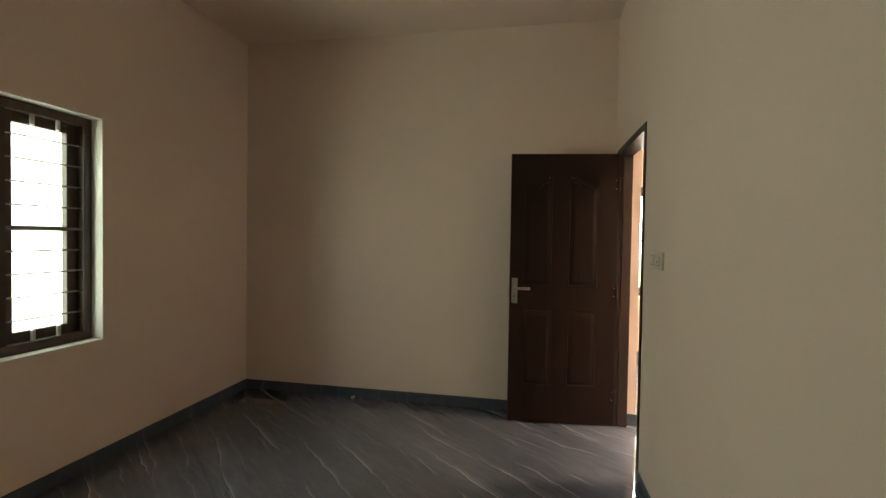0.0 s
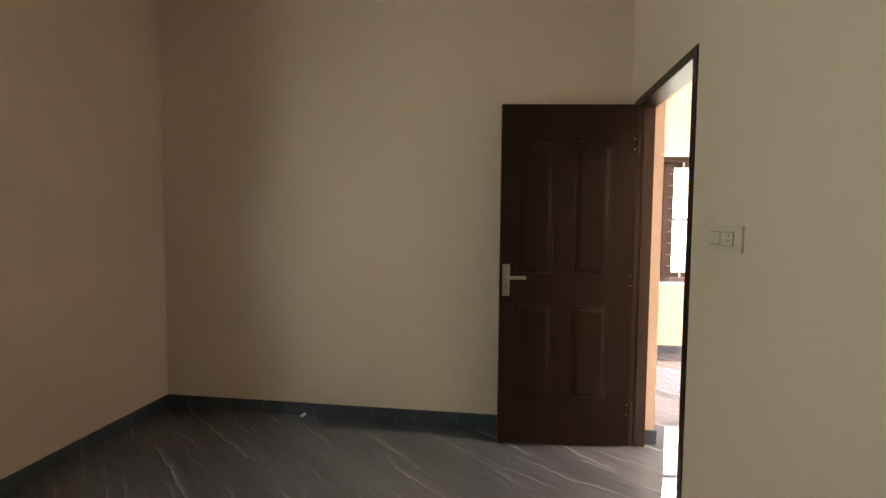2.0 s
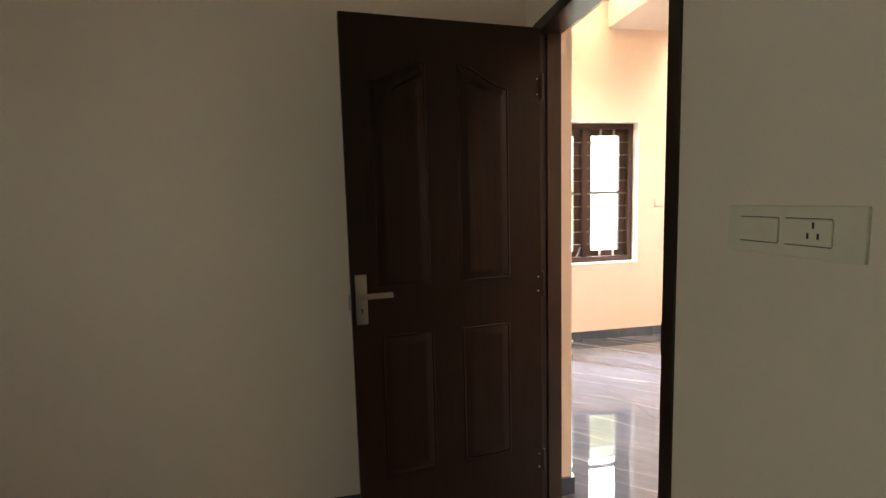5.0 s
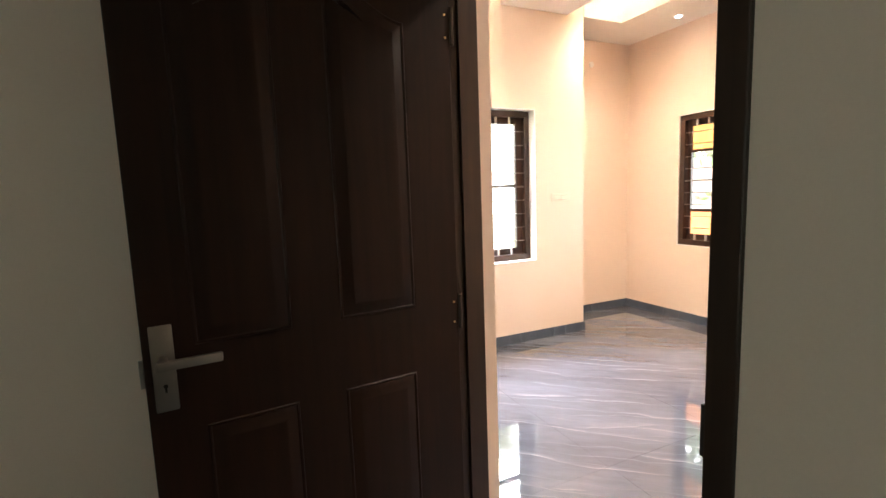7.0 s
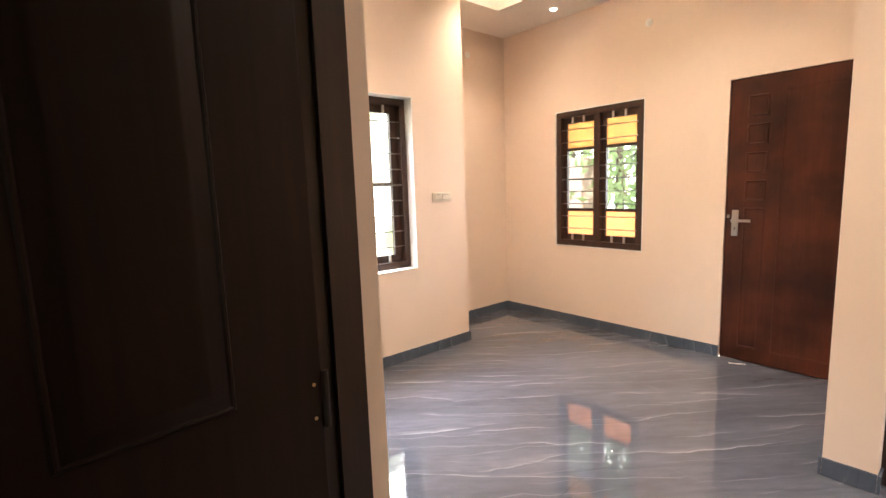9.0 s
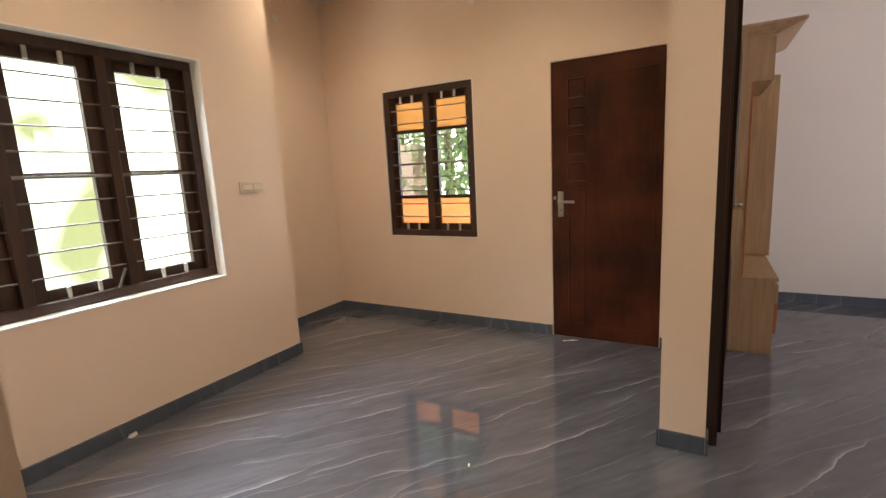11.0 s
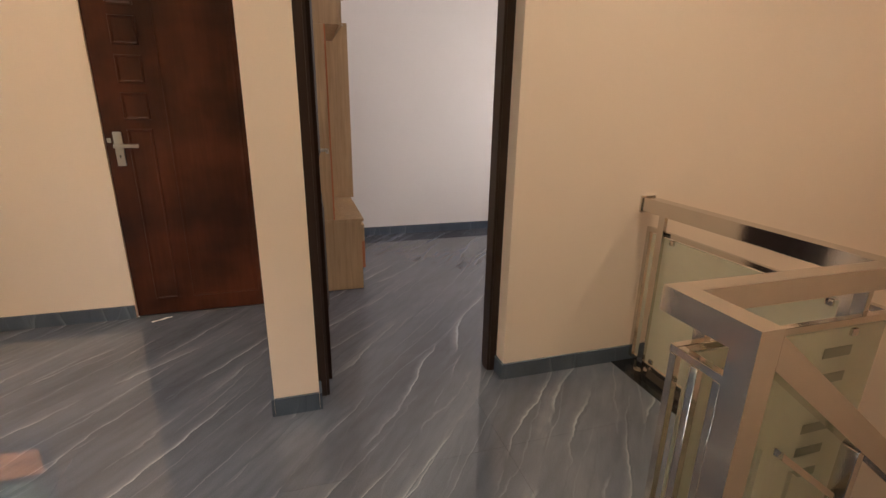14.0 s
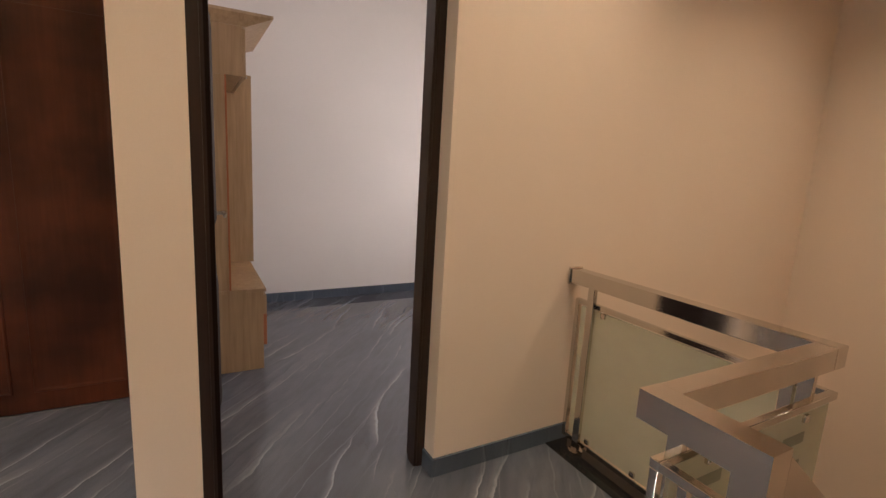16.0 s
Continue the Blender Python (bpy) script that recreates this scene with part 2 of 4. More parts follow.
M_HALL = mat("hall_paint", (0.80, 0.655, 0.54), 0.55, vary=0.025, scale=1.2, bump=0.12, bscale=180, fine=0.02)
M_BED = mat("bedroom_paint", (0.80, 0.66, 0.565), 0.55, vary=0.03, scale=1.0, bump=0.12, bscale=180, fine=0.02)
M_SIDE = mat("side_room_paint", (0.80, 0.74, 0.715), 0.55, vary=0.025, scale=1.0, bump=0.12, bscale=180, fine=0.02)
M_CEIL = mat("ceiling_paint", (0.80, 0.76, 0.70), 0.7, vary=0.02, scale=1.0, bump=0.08, bscale=150, fine=0.02)
M_REVEAL = mat("reveal_paint", (0.82, 0.80, 0.76), 0.5, vary=0.02, scale=2.0, bump=0.08, bscale=150, fine=0.02)
M_TILE = veined("grey_veined_tile", (0.128, 0.137, 0.165), (0.43, 0.45, 0.50), (0.066, 0.071, 0.090), 0.024, spec=0.85)
M_SKIRT = veined("grey_skirting_tile", (0.105, 0.128, 0.165), (0.22, 0.26, 0.32), (0.062, 0.076, 0.102), 0.14, fine=0.03)
M_GROUT = mat("grout", (0.10, 0.10, 0.11), 0.8, bump=0.2, bscale=300)
M_GRANITE = mat("black_granite", (0.012, 0.012, 0.014), 0.12, vary=0.3, scale=200, bscale=600, fine=0.3)
M_DOOR = wood("dark_brown_door_skin", (0.0125, 0.0045, 0.0022), (0.0195, 0.0071, 0.0035), 0.45, axis="Z", coat=0.0, blotch=0.2, spec=0.24)
M_FRAME = wood("dark_brown_frame", (0.022, 0.0105, 0.007), (0.038, 0.018, 0.011), 0.4, axis="Z", coat=0.1)
M_RED = wood("reddish_door_veneer", (0.078, 0.0202, 0.0089), (0.098, 0.0268, 0.0120), 0.38, axis="Z", coat=0.0, blotch=0.7, spec=0.25)
M_SASH = wood("window_wood", (0.034, 0.015, 0.009), (0.055, 0.025, 0.015), 0.4, axis="Z", coat=0.1)
M_OAK = wood("oak_laminate", (0.37, 0.235, 0.125), (0.48, 0.32, 0.18), 0.45, axis="Z", blotch=0.12)
M_EDGE = mat("orange_edge_band", (0.40, 0.13, 0.05), 0.5)
M_STEEL = mat("polished_steel", (0.66, 0.62, 0.57), 0.09, 1.0, vary=0.04, scale=8, bump=0.03, bscale=400)
M_SATIN = mat("satin_nickel", (0.46, 0.43, 0.39), 0.28, 1.0, vary=0.05, scale=20, bump=0.03, bscale=500)
M_ROD = mat("painted_grille_rod", (0.20, 0.19, 0.18), 0.4, 0.3, vary=0.06, scale=20)
M_STUB = mat("pale_grille_paint", (0.50, 0.48, 0.45), 0.45, 0.1, vary=0.06, scale=20)
M_BRASS = mat("brass_screw", (0.65, 0.48, 0.25), 0.3, 1.0)
M_WHITE = mat("white_plastic", (0.74, 0.66, 0.54), 0.35, vary=0.02, scale=10)
M_DARK = mat("dark_slot_and_shadow", (0.02, 0.02, 0.02), 0.5)
M_GLASS = clear("window_glass", (0.95, 0.97, 0.95))
M_AMBER = clear("amber_glass", (0.66, 0.39, 0.15), scatter=0.45)
M_PEACH = clear("peach_glass", (0.90, 0.47, 0.22), scatter=0.5)
M_FROST = frosted("frosted_green_glass", (0.86, 0.865, 0.765), 0.50)
M_CLEARBAND = frosted("clear_dash_in_glass", (0.64, 0.67, 0.62), 0.60)
def leafy(name, base, back):
    """A thin leaf: lit on its face, and shining through against the sun."""
    m = mat(name, base, 0.5, vary=0.4, scale=3.0, bscale=30, fine=0.2)
    n, l = m.node_tree.nodes, m.node_tree.links
    tl = n.new("ShaderNodeBsdfTranslucent")
    tl.inputs["Color"].default_value = (*back, 1)
    mx = n.new("ShaderNodeMixShader")
    mx.inputs[0].default_value = 0.5
    l.new(n["Principled BSDF"].outputs[0], mx.inputs[1])
    l.new(tl.outputs[0], mx.inputs[2])
    l.new(mx.outputs[0], n["Material Output"].inputs["Surface"])
    return m


M_LEAF = leafy("leaf", (0.17, 0.25, 0.11), (0.46, 0.60, 0.28))
M_BARK = mat("bark", (0.12, 0.09, 0.065), 0.9, vary=0.3, scale=8, bump=0.5, bscale=40)
M_GRASS = mat("ground_cover", (0.12, 0.13, 0.06), 0.95, vary=0.4, scale=0.8, bump=0.5, bscale=10, fine=0.3)
M_BUILD = mat("neighbour_plaster", (0.42, 0.30, 0.25), 0.8, vary=0.1, scale=1.5, bump=0.2, bscale=60)
M_OUT = mat("outer_plaster", (0.62, 0.58, 0.5), 0.8, vary=0.08, scale=1.0, bump=0.2, bscale=60)
M_DAY = glow("bright_day", (1.0, 1.0, 0.88), DAY_A, (0.20, 0.215, 0.10), 1.0)
M_DAYBED = glow("bright_day_bedroom", (0.88, 1.0, 0.76), DAY_BED)
M_DAYB = glow("bright_day_east", (1.0, 1.0, 0.98), DAY_B)
# glow of the sheet added to light the side room
M_FILLC = glow("side_room_fill_glow", (1.0, 0.94, 0.90), FILL_C)
M_COVE = glow("cove_strip", (1.0, 0.76, 0.46), COVE)
M_LAMP = glow("downlight_disc", (1.0, 0.92, 0.78), 14.0)


# ---- mesh helpers ----
def add_box(bm, x0, x1, y0, y1, z0, z1, bev=0.0):
    r = bmesh.ops.create_cube(bm, size=1.0, matrix=Matrix.LocRotScale(((x0 + x1) / 2, (y0 + y1) / 2, (z0 + z1) / 2), None, (abs(x1 - x0), abs(y1 - y0), abs(z1 - z0))))
    if bev:
        es = list({e for v in r["verts"] for e in v.link_edges})
        bmesh.ops.bevel(bm, geom=es, offset=bev, segments=2, profile=0.6, affect="EDGES")


def box(x0, x1, y0, y1, z0, z1, bev=0.0):
    bm = bmesh.new()
    add_box(bm, x0, x1, y0, y1, z0, z1, bev)
    return bm


def add_rod(bm, a, b, r, seg=10):
    a, b = Vector(a), Vector(b)
    d = b - a
    m = Matrix.Translation((a + b) / 2) @ d.to_track_quat("Z", "Y").to_matrix().to_4x4()
    bmesh.ops.create_cone(bm, cap_ends=True, segments=seg, radius1=r, radius2=r, depth=d.length, matrix=m)


def rod(a, b, r, seg=10):
    bm = bmesh.new()
    add_rod(bm, a, b, r, seg)
    return bm


def mesh_of(bm, name, material, smooth=False):
    bmesh.ops.recalc_face_normals(bm, faces=bm.faces)
    me = bpy.data.meshes.new(name)
    bm.to_mesh(me)
    bm.free()
    me.materials.append(material)
    if smooth:
        me.shade_smooth()
        me.set_sharp_from_angle(angle=radians(35))
    return me


def part(name, bm, material, parent, label="", smooth=False):
    ob = new(name, mesh_of(bm, name, material, smooth))
    ob.parent = parent
    if label:
        tagged(ob, label)
    return ob


def thing(name, label, category, m=None, group="", kind=""):
    ob = new(name)
    ob.empty_display_size = 0.1
    if m:
        ob.matrix_world = m
    return tagged(ob, label, category, group, kind)


def solid(name, bm, material, label, category, kind="", smooth=False):
    return tagged(new(name, mesh_of(bm, name, material, smooth)), label, category, kind=kind)


def inset(poly, d):
    """The polygon (counter-clockwise) moved inwards by d."""
    out = []
    for i, p in enumerate(poly):
        a, b, c = Vector(poly[i - 1]), Vector(p), Vector(poly[(i + 1) % len(poly)])
        e1, e2 = (b - a).normalized(), (c - b).normalized()
        n1, n2 = Vector((-e1.y, e1.x)), Vector((-e2.y, e2.x))
        k = (n1 + n2).normalized()
        out.append(b + k * d / max(0.3, k.dot(n1)))
    return out


def raised(poly, rings, front=-1.0, y=0.0):
    """A moulded panel: rings of (inset, height) over a polygon in the x-z plane, rising along front * y."""
    bm = bmesh.new()
    loops = []
    for d, hgt in rings:
        loops.append([bm.verts.new((p[0], y + front * hgt, p[1])) for p in inset(poly, d)])
    for a, b in zip(loops, loops[1:]):
        for i in range(len(a)):
            j = (i + 1) % len(a)
            bm.faces.new((a[i], a[j], b[j], b[i]))
    bm.faces.new(loops[-1])
    return bm


def wall_x(name, x0, x1, y0, y1, z0, z1, holes, material, label):
    """A wall that runs along y, with holes (y0, y1, z0, z1)."""
    return wall(name, material, label, y0, y1, z0, z1, holes, lambda bm, a, b, c, d: add_box(bm, x0, x1, a, b, c, d))


def wall_y(name, y0, y1, x0, x1, z0, z1, holes, material, label):
    return wall(name, material, label, x0, x1, z0, z1, holes, lambda bm, a, b, c, d: add_box(bm, a, b, y0, y1, c, d))


def wall(name, material, label, a0, a1, z0, z1, holes, put):
    bm = bmesh.new()
    cuts = sorted({a0, a1, *[h[0] for h in holes], *[h[1] for h in holes]})
    for a, b in zip(cuts, cuts[1:]):
        z = z0
        for h in sorted((h for h in holes if h[0] <= a and b <= h[1]), key=lambda h: h[2]):
            if h[2] > z:
                put(bm, a, b, z, h[2])
            z = h[3]
        if z < z1:
            put(bm, a, b, z, z1)
    bmesh.ops.remove_doubles(bm, verts=bm.verts, dist=1e-5)
    return solid(name, bm, material, label, "wall", "structure")

# ---- large structure ----
WBED = (-2.90, -1.427, 0.746, 2.084)
WA = (0.40, 1.879, 0.729, 2.053)
WB = (1.008, 1.892, 0.756, 2.030)
D1 = (-0.989, -0.083, -0.17, 2.074)
D2 = (-0.370, 0.387, 0.0, 2.047)
WALLTOP = 3.25

wall_x("wall_bedroom_hall", 0.0, HX / 2, BY0, BY1, 0, WALLTOP, [D1], M_BED, "cream painted bedroom wall with a door opening")
wall_x("wall_hall_west", HX / 2, HX, BY0, NY, DOWN, WALLTOP, [D1], M_HALL, "warm cream painted hall wall beside the bedroom door")
wall_x("wall_bedroom_west", BX0 - T, BX0, BY0 - T, BY1 + T, 0, WALLTOP, [WBED], M_BED, "cream painted wall with a barred window")
wall_y("wall_bedroom_north", BY1, BY1 + T, BX0, HX / 2 - 0.002, 0, WALLTOP, [], M_BED, "plain cream painted bedroom wall behind the open door")
wall_y("wall_bedroom_south", BY0 - T, BY0, BX0, HX / 2, 0, WALLTOP, [], M_BED, "plain cream painted bedroom wall")
wall_y("wall_hall_north", NY, NY + T, HX / 2, NX, 0, WALLTOP, [WA], M_HALL, "warm cream hall wall with a wide barred window")
wall_x("wall_nook_return", NX - T, NX, NY + T, NY2 + T, 0, WALLTOP, [], M_HALL, "short warm cream return wall of the nook")
wall_y("wall_nook_north", NY2, NY2 + T, NX, EX + T, 0, WALLTOP, [], M_HALL, "warm cream painted end wall of the nook")
wall_x("wall_hall_east", EX, EX + T, PY0, NY2, 0, WALLTOP, [WB, D2], M_HALL, "warm cream hall wall with a window and a door")
wall_x("wall_side_room", PX, PX + 0.1, SY, PY0, DOWN, WALLTOP, [(PY2, PY1, -0.17, 2.10)], M_HALL, "warm cream wall with the side room's door opening")
wall_y("wall_side_room_north", PY1 + 0.1, PY0, PX + 0.1, EX + T, 0, WALLTOP, [], M_HALL, "warm cream return wall beside the brown door")
wall_x("wall_side_room_inner", PX + 0.1, PX + 0.19, CY0, PY1 + 0.1, 0, WALLTOP, [(PY2, PY1, 0.0, 2.10)], M_SIDE, "pale pinkish-white inner wall of the side room")
wall_y("wall_side_room_north_inner", PY1, PY1 + 0.1, PX + 0.19, CX1 + T, 0, WALLTOP, [], M_SIDE, "pale pinkish-white wall behind the dressing unit")
wall_x("wall_side_room_east", CX1, CX1 + T, CY0 - T, PY1, 0, WALLTOP, [], M_SIDE, "pale pinkish-white far wall of the side room")
# opening is out of view, added so the side room gets light
wall_y("wall_side_room_south", CY0 - T, CY0, PX + 0.1, CX1, 0, WALLTOP, [(2.6, 4.2, 0.75, 2.25)], M_SIDE, "pale pinkish-white wall with an unseen opening added to let light in")
wall_y("wall_stairwell_south", SY - T, SY, HX / 2, PX + 0.1, DOWN, WALLTOP, [], M_HALL, "warm cream end wall of the stairwell")
wall_y("wall_below_stairs", -1.30, -1.20, HX, PX, DOWN, -0.15, [], M_HALL, "warm cream wall under the upper floor")


def ceiling(name, x0, x1, y0, y1, z0, z1, label, m=M_CEIL):
    return solid(name, box(x0, x1, y0, y1, z0, z1), m, label, "ceiling", "structure")


ceiling("ceiling_bedroom", BX0, 0.0, BY0, BY1, BH, BH + 0.15, "plain cream-painted bedroom ceiling", M_BED)
ceiling("ceiling_hall", HX, EX, PY0, NY, 3.10, 3.25, "off-white upper ceiling of the hall")
ceiling("ceiling_stairwell", HX, PX, SY, PY0, 3.10, 3.25, "off-white ceiling over the stairs")
ceiling("ceiling_side_room", PX + 0.19, CX1, CY0, PY1, 3.10, 3.25, "off-white ceiling of the side room")
PLATE = 2.87
ceiling("ceiling_panel_middle", 1.55, 2.23, -0.2, NY, PLATE, 3.098, "dropped plasterboard ceiling panel")
bm = bmesh.new()
add_box(bm, NX, EX, 2.035, NY2, PLATE, 3.098)
add_box(bm, 2.86, EX, 1.34, 2.035, PLATE, 3.098)
solid("ceiling_panel_nook", bm, M_CEIL, "dropped plasterboard ceiling panel over the nook", "ceiling", "structure")
ceiling("ceiling_nook", NX, EX, NY, NY2, 3.10, 3.25, "off-white ceiling above the nook")
ceiling("ceiling_panel_west", HX, 0.85, -0.2, NY, PLATE, 3.098, "dropped plasterboard ceiling panel")
solid("roof", box(BX0 - T, CX1 + T, SY - 0.7, NY2 + T, 3.26, 3.4), M_OUT, "flat concrete roof slab over the rooms", "roof", "structure")

# floors: slab below, tiles above
RECTS = [
    (BX0, 0.0, BY0, BY1), (0.0, HX, D1[0], D1[1]),
    (HX, EX, PY0, NY), (NX, EX, NY, NY2), (HX, PX, ST, PY0), (LX, PX, LY, ST),
    (PX, PX + 0.19, PY2, PY1), (PX + 0.19, CX1, CY0, PY1),
]
bm = bmesh.new()
for x0, x1, y0, y1 in RECTS:
    add_box(bm, x0, x1, y0, y1, -0.16, -0.0012)
floor = solid("floor", bm, M_GROUT, "grey veined polished tile floor", "floor", "structure")
# added block that keeps outside light from leaking under the brown door
solid("door_gap_block", box(EX, EX + T, D2[0], D2[1], -0.16, -0.002), M_GROUT, "grey block added under the brown door to stop light", "sill", "structure")
solid("floor_lower", box(HX / 2, PX, SY, -1.2, DOWN - 0.1, DOWN), M_GROUT, "grey floor of the storey below", "floor", "structure")

# skirting runs: (x0, y0, x1, y1, outward normal x, y)
SK_H, SK_T = 0.084, 0.012
RUNS = [
    (BX0, BY1, 0.0, BY1, 0, -1), (BX0, BY0, BX0, BY1, 1, 0), (0.0, BY0, 0.0, D1[0] - 0.012, -1, 0), (BX0, BY0, 0.0, BY0, 0, 1),
    (0.10, D1[1], HX + SK_T, D1[1], 0, -1),
    (HX, D1[1], HX, NY, 1, 0), (HX, ST, HX, D1[0], 1, 0), (HX, NY, NX + SK_T, NY, 0, -1), (NX, NY, NX, NY2, 1, 0), (NX, NY2, EX, NY2, 0, -1),
    (EX, D2[1] + 0.004, EX, NY2, -1, 0), (EX, PY0, EX, D2[0] - 0.004, -1, 0), (PX - SK_T, PY0, EX, PY0, 0, 1),
    (PX, PY1, PX, PY0, -1, 0), (PX, LY, PX, PY2, -1, 0), (PX - SK_T, PY2, PX + 0.084, PY2, 0, 1), (PX - SK_T, PY1, PX + 0.084, PY1, 0, -1),
    (CX1, CY0, CX1, PY1, -1, 0), (PX + 0.19, PY1, 3.6, PY1, 0, -1), (PX + 0.19, CY0, PX + 0.19, PY2 - 0.06, 1, 0), (PX + 0.19, CY0, CX1, CY0, 0, 1),
]
for x0, y0, x1, y1, nx, ny in RUNS:
    run = thing("baseboard", "blue-grey veined tile skirting along the wall foot", "baseboard", pose(x0, y0, 0), kind="structure")
    length = math.hypot(x1 - x0, y1 - y0)
    ux, uy = (x1 - x0) / length, (y1 - y0) / length
    count = max(1, math.ceil(length / 0.6))
    for i in range(count):
        a, b = i * length / count + 0.0006, (i + 1) * length / count - 0.0006
        xs = sorted((ux * a, ux * b + nx * SK_T)) if ux else sorted((0.0005 * nx, nx * SK_T))
        ys = sorted((uy * a, uy * b)) if uy else sorted((0.0005 * ny, ny * SK_T))
        bm = box(xs[0], xs[1], ys[0], ys[1], 0.0005, SK_H, 0.0012)
        part("skirting_tile", bm, M_SKIRT, run)

# black granite edge of the landing
solid("landing_edge", box(LX - 0.02, PX - 0.001, LY - 0.02, -2.165, -0.03, 0.004, 0.003), M_GRANITE, "polished black granite edge of the landing floor", "trim", "structure")
solid("landing_edge_side", box(LX - 0.02, LX + 0.10, -2.163, ST, -0.03, 0.004, 0.003), M_GRANITE, "polished black granite edge beside the stairs", "trim", "structure")

# stairs
RISE, GO = 0.172, 0.26
stairs = thing("stairs", "grey tiled staircase with dark nosings going down", "stairs", pose(0, 0, 0), kind="structure")
for i in range(8):
    y = ST - i * GO
    z = -RISE * (i + 1)
    part("step", box(HX, 1.03, y - GO - 0.02, y, z - 0.03, z, 0.003), M_TILE, stairs)
    part("riser", box(HX, 1.03, y - 0.012, y - 0.001, z + 0.0005, z + RISE - 0.031), M_GRANITE, stairs)
part("half_landing", box(HX, PX - 0.001, SY + 0.001, ST - 8 * GO - 0.022, -RISE * 9 - 0.12, -RISE * 9), M_TILE, stairs)
for i in range(8):
    y = ST - 8 * GO + i * GO
    z = -RISE * (10 + i)
    part("step", box(1.15, PX - 0.001, y, y + GO + 0.02, z - 0.03, z, 0.003), M_TILE, stairs)
    part("riser", box(1.15, PX - 0.001, y + 0.001, y + 0.012, z + 0.0005, z + RISE - 0.031), M_GRANITE, stairs)


# added area lamp out of view, standing in for open sky above the wide window
sky_data = bpy.data.lights.new("sky_light", "AREA")
sky_data.shape, sky_data.size, sky_data.size_y, sky_data.energy, sky_data.color = "RECTANGLE", 5.0, 2.0, SKY_A, (0.93, 0.97, 1.0)
sky_lamp = new("sky_light", sky_data)
sky_lamp.matrix_world = look((1.14, NY + 2.1, 3.75), (1.14, NY - 0.4, 1.2))

# ---- windows ----
def window(name, m, W, z0, z1, lights, depth, stile=0.063, stay=-1, label="", sash=None):
    """Barred wooden casement window. Local x along the wall, y outwards from the room's face."""
    sash = sash or M_SASH
    win = thing(name, label, "window", m, kind="structure")
    y0, y1 = depth, depth + 0.07
    F = 0.052
    rb = bmesh.new()
    for a in (box(0, 0.008, 0.0, T, z0 + 0.008, z1 - 0.008), box(W - 0.008, W, 0.0, T, z0 + 0.008, z1 - 0.008), box(0, W, -0.004, T, z0, z0 + 0.008), box(0, W, 0.0, T, z1 - 0.008, z1)):
        me = bpy.data.meshes.new("tmp")
        a.to_mesh(me)
        a.free()
        rb.from_mesh(me)
        bpy.data.meshes.remove(me)
    part("reveal", rb, M_REVEAL, win, "smooth white painted window reveal")
    fr = part("window_frame", box(0.008, W - 0.008, y0, y1, z0 + 0.008, z0 + 0.008 + F, 0.004), sash, win)
    part("head_rail", box(0.008, W - 0.008, y0, y1, z1 - 0.008 - F, z1 - 0.008, 0.004), sash, win)
    n = len(lights)
    pitch = (W - 0.016 - F) / n
    for i in range(n + 1):
        x = 0.008 + i * pitch
        part("mullion", box(x, x + F, y0 + 0.001, y1 - 0.001, z0 + 0.008 + F, z1 - 0.008 - F, 0.004), sash, win)
    zb, zt = z0 + 0.008 + F, z1 - 0.008 - F
    for i, panes in enumerate(lights):
        a, b = 0.008 + i * pitch + F, 0.008 + (i + 1) * pitch
        # casement shutter behind the bars
        S = stile
        sy0, sy1 = y1 - 0.022, y1 + 0.016
        shutter = part("shutter", box(a - 0.004, a + S, sy0, sy1, zb - 0.004, zt + 0.004, 0.004), sash, win, "dark wooden casement shutter")
        part("stile", box(b - S, b + 0.004, sy0, sy1, zb - 0.004, zt + 0.004, 0.004), sash, shutter)
        part("rail", box(a + S, b - S, sy0, sy1, zt - 0.055, zt + 0.004, 0.004), sash, shutter)
        part("rail", box(a + S, b - S, sy0, sy1, zb - 0.004, zb + 0.055, 0.004), sash, shutter)
        edges = [zb + 0.055, *panes[1], zt - 0.055]
        for q in panes[1]:
            part("rail", box(a + S, b - S, sy0 + 0.002, sy1 - 0.002, q - 0.014, q + 0.014, 0.003), sash, shutter)
        for q, (lo, hi) in enumerate(zip(edges, edges[1:])):
            p = part("pane", box(a + S - 0.004, b - S + 0.004, y1 - 0.006, y1 - 0.001, lo - 0.004, hi + 0.004), panes[0][q], shutter)
            p.visible_shadow = False
        # grille: nine rods, one a flat middle bar; uprights cut short where glare would hide them
        zm = (zb + zt) / 2
        for k in range(9):
            z = zb + (k + 1) * (zt - zb) / 10
            if k == 4:
                part("middle_bar", box(a - 0.01, b + 0.01, y0 + 0.012, y0 + 0.020, zm - 0.008, zm + 0.008, 0.002), M_ROD, win)
            else:
                part("grille_rod", rod((a - 0.012, y0 + 0.016, z), (b + 0.012, y0 + 0.016, z), 0.0048, 8), M_ROD, win, smooth=True)
        for k in (1, 2):
            x = a + (b - a) * (0.5 + (k - 1.5) * 0.33)
            for za, ze in ((zb - 0.012, zb + 0.058), (zt - 0.058, zt + 0.012)):
                part("grille_stub", box(x - 0.009, x + 0.009, y0 + 0.008, y0 + 0.024, za, ze, 0.003), M_STUB, win, "pale grey end of a grille upright, cut short for glare")
        if i == stay:
            st = bmesh.new()
            add_box(st, -0.006, 0.006, -0.003, 0.003, -0.055, 0.055, 0.001)
            bmesh.ops.transform(st, matrix=pose(b - 0.035, y0 + 0.004, zb + 0.05, 0, 25, 0), verts=st.verts)
            part("casement_stay", st, M_ROD, win, "grey metal casement stay")
    return win


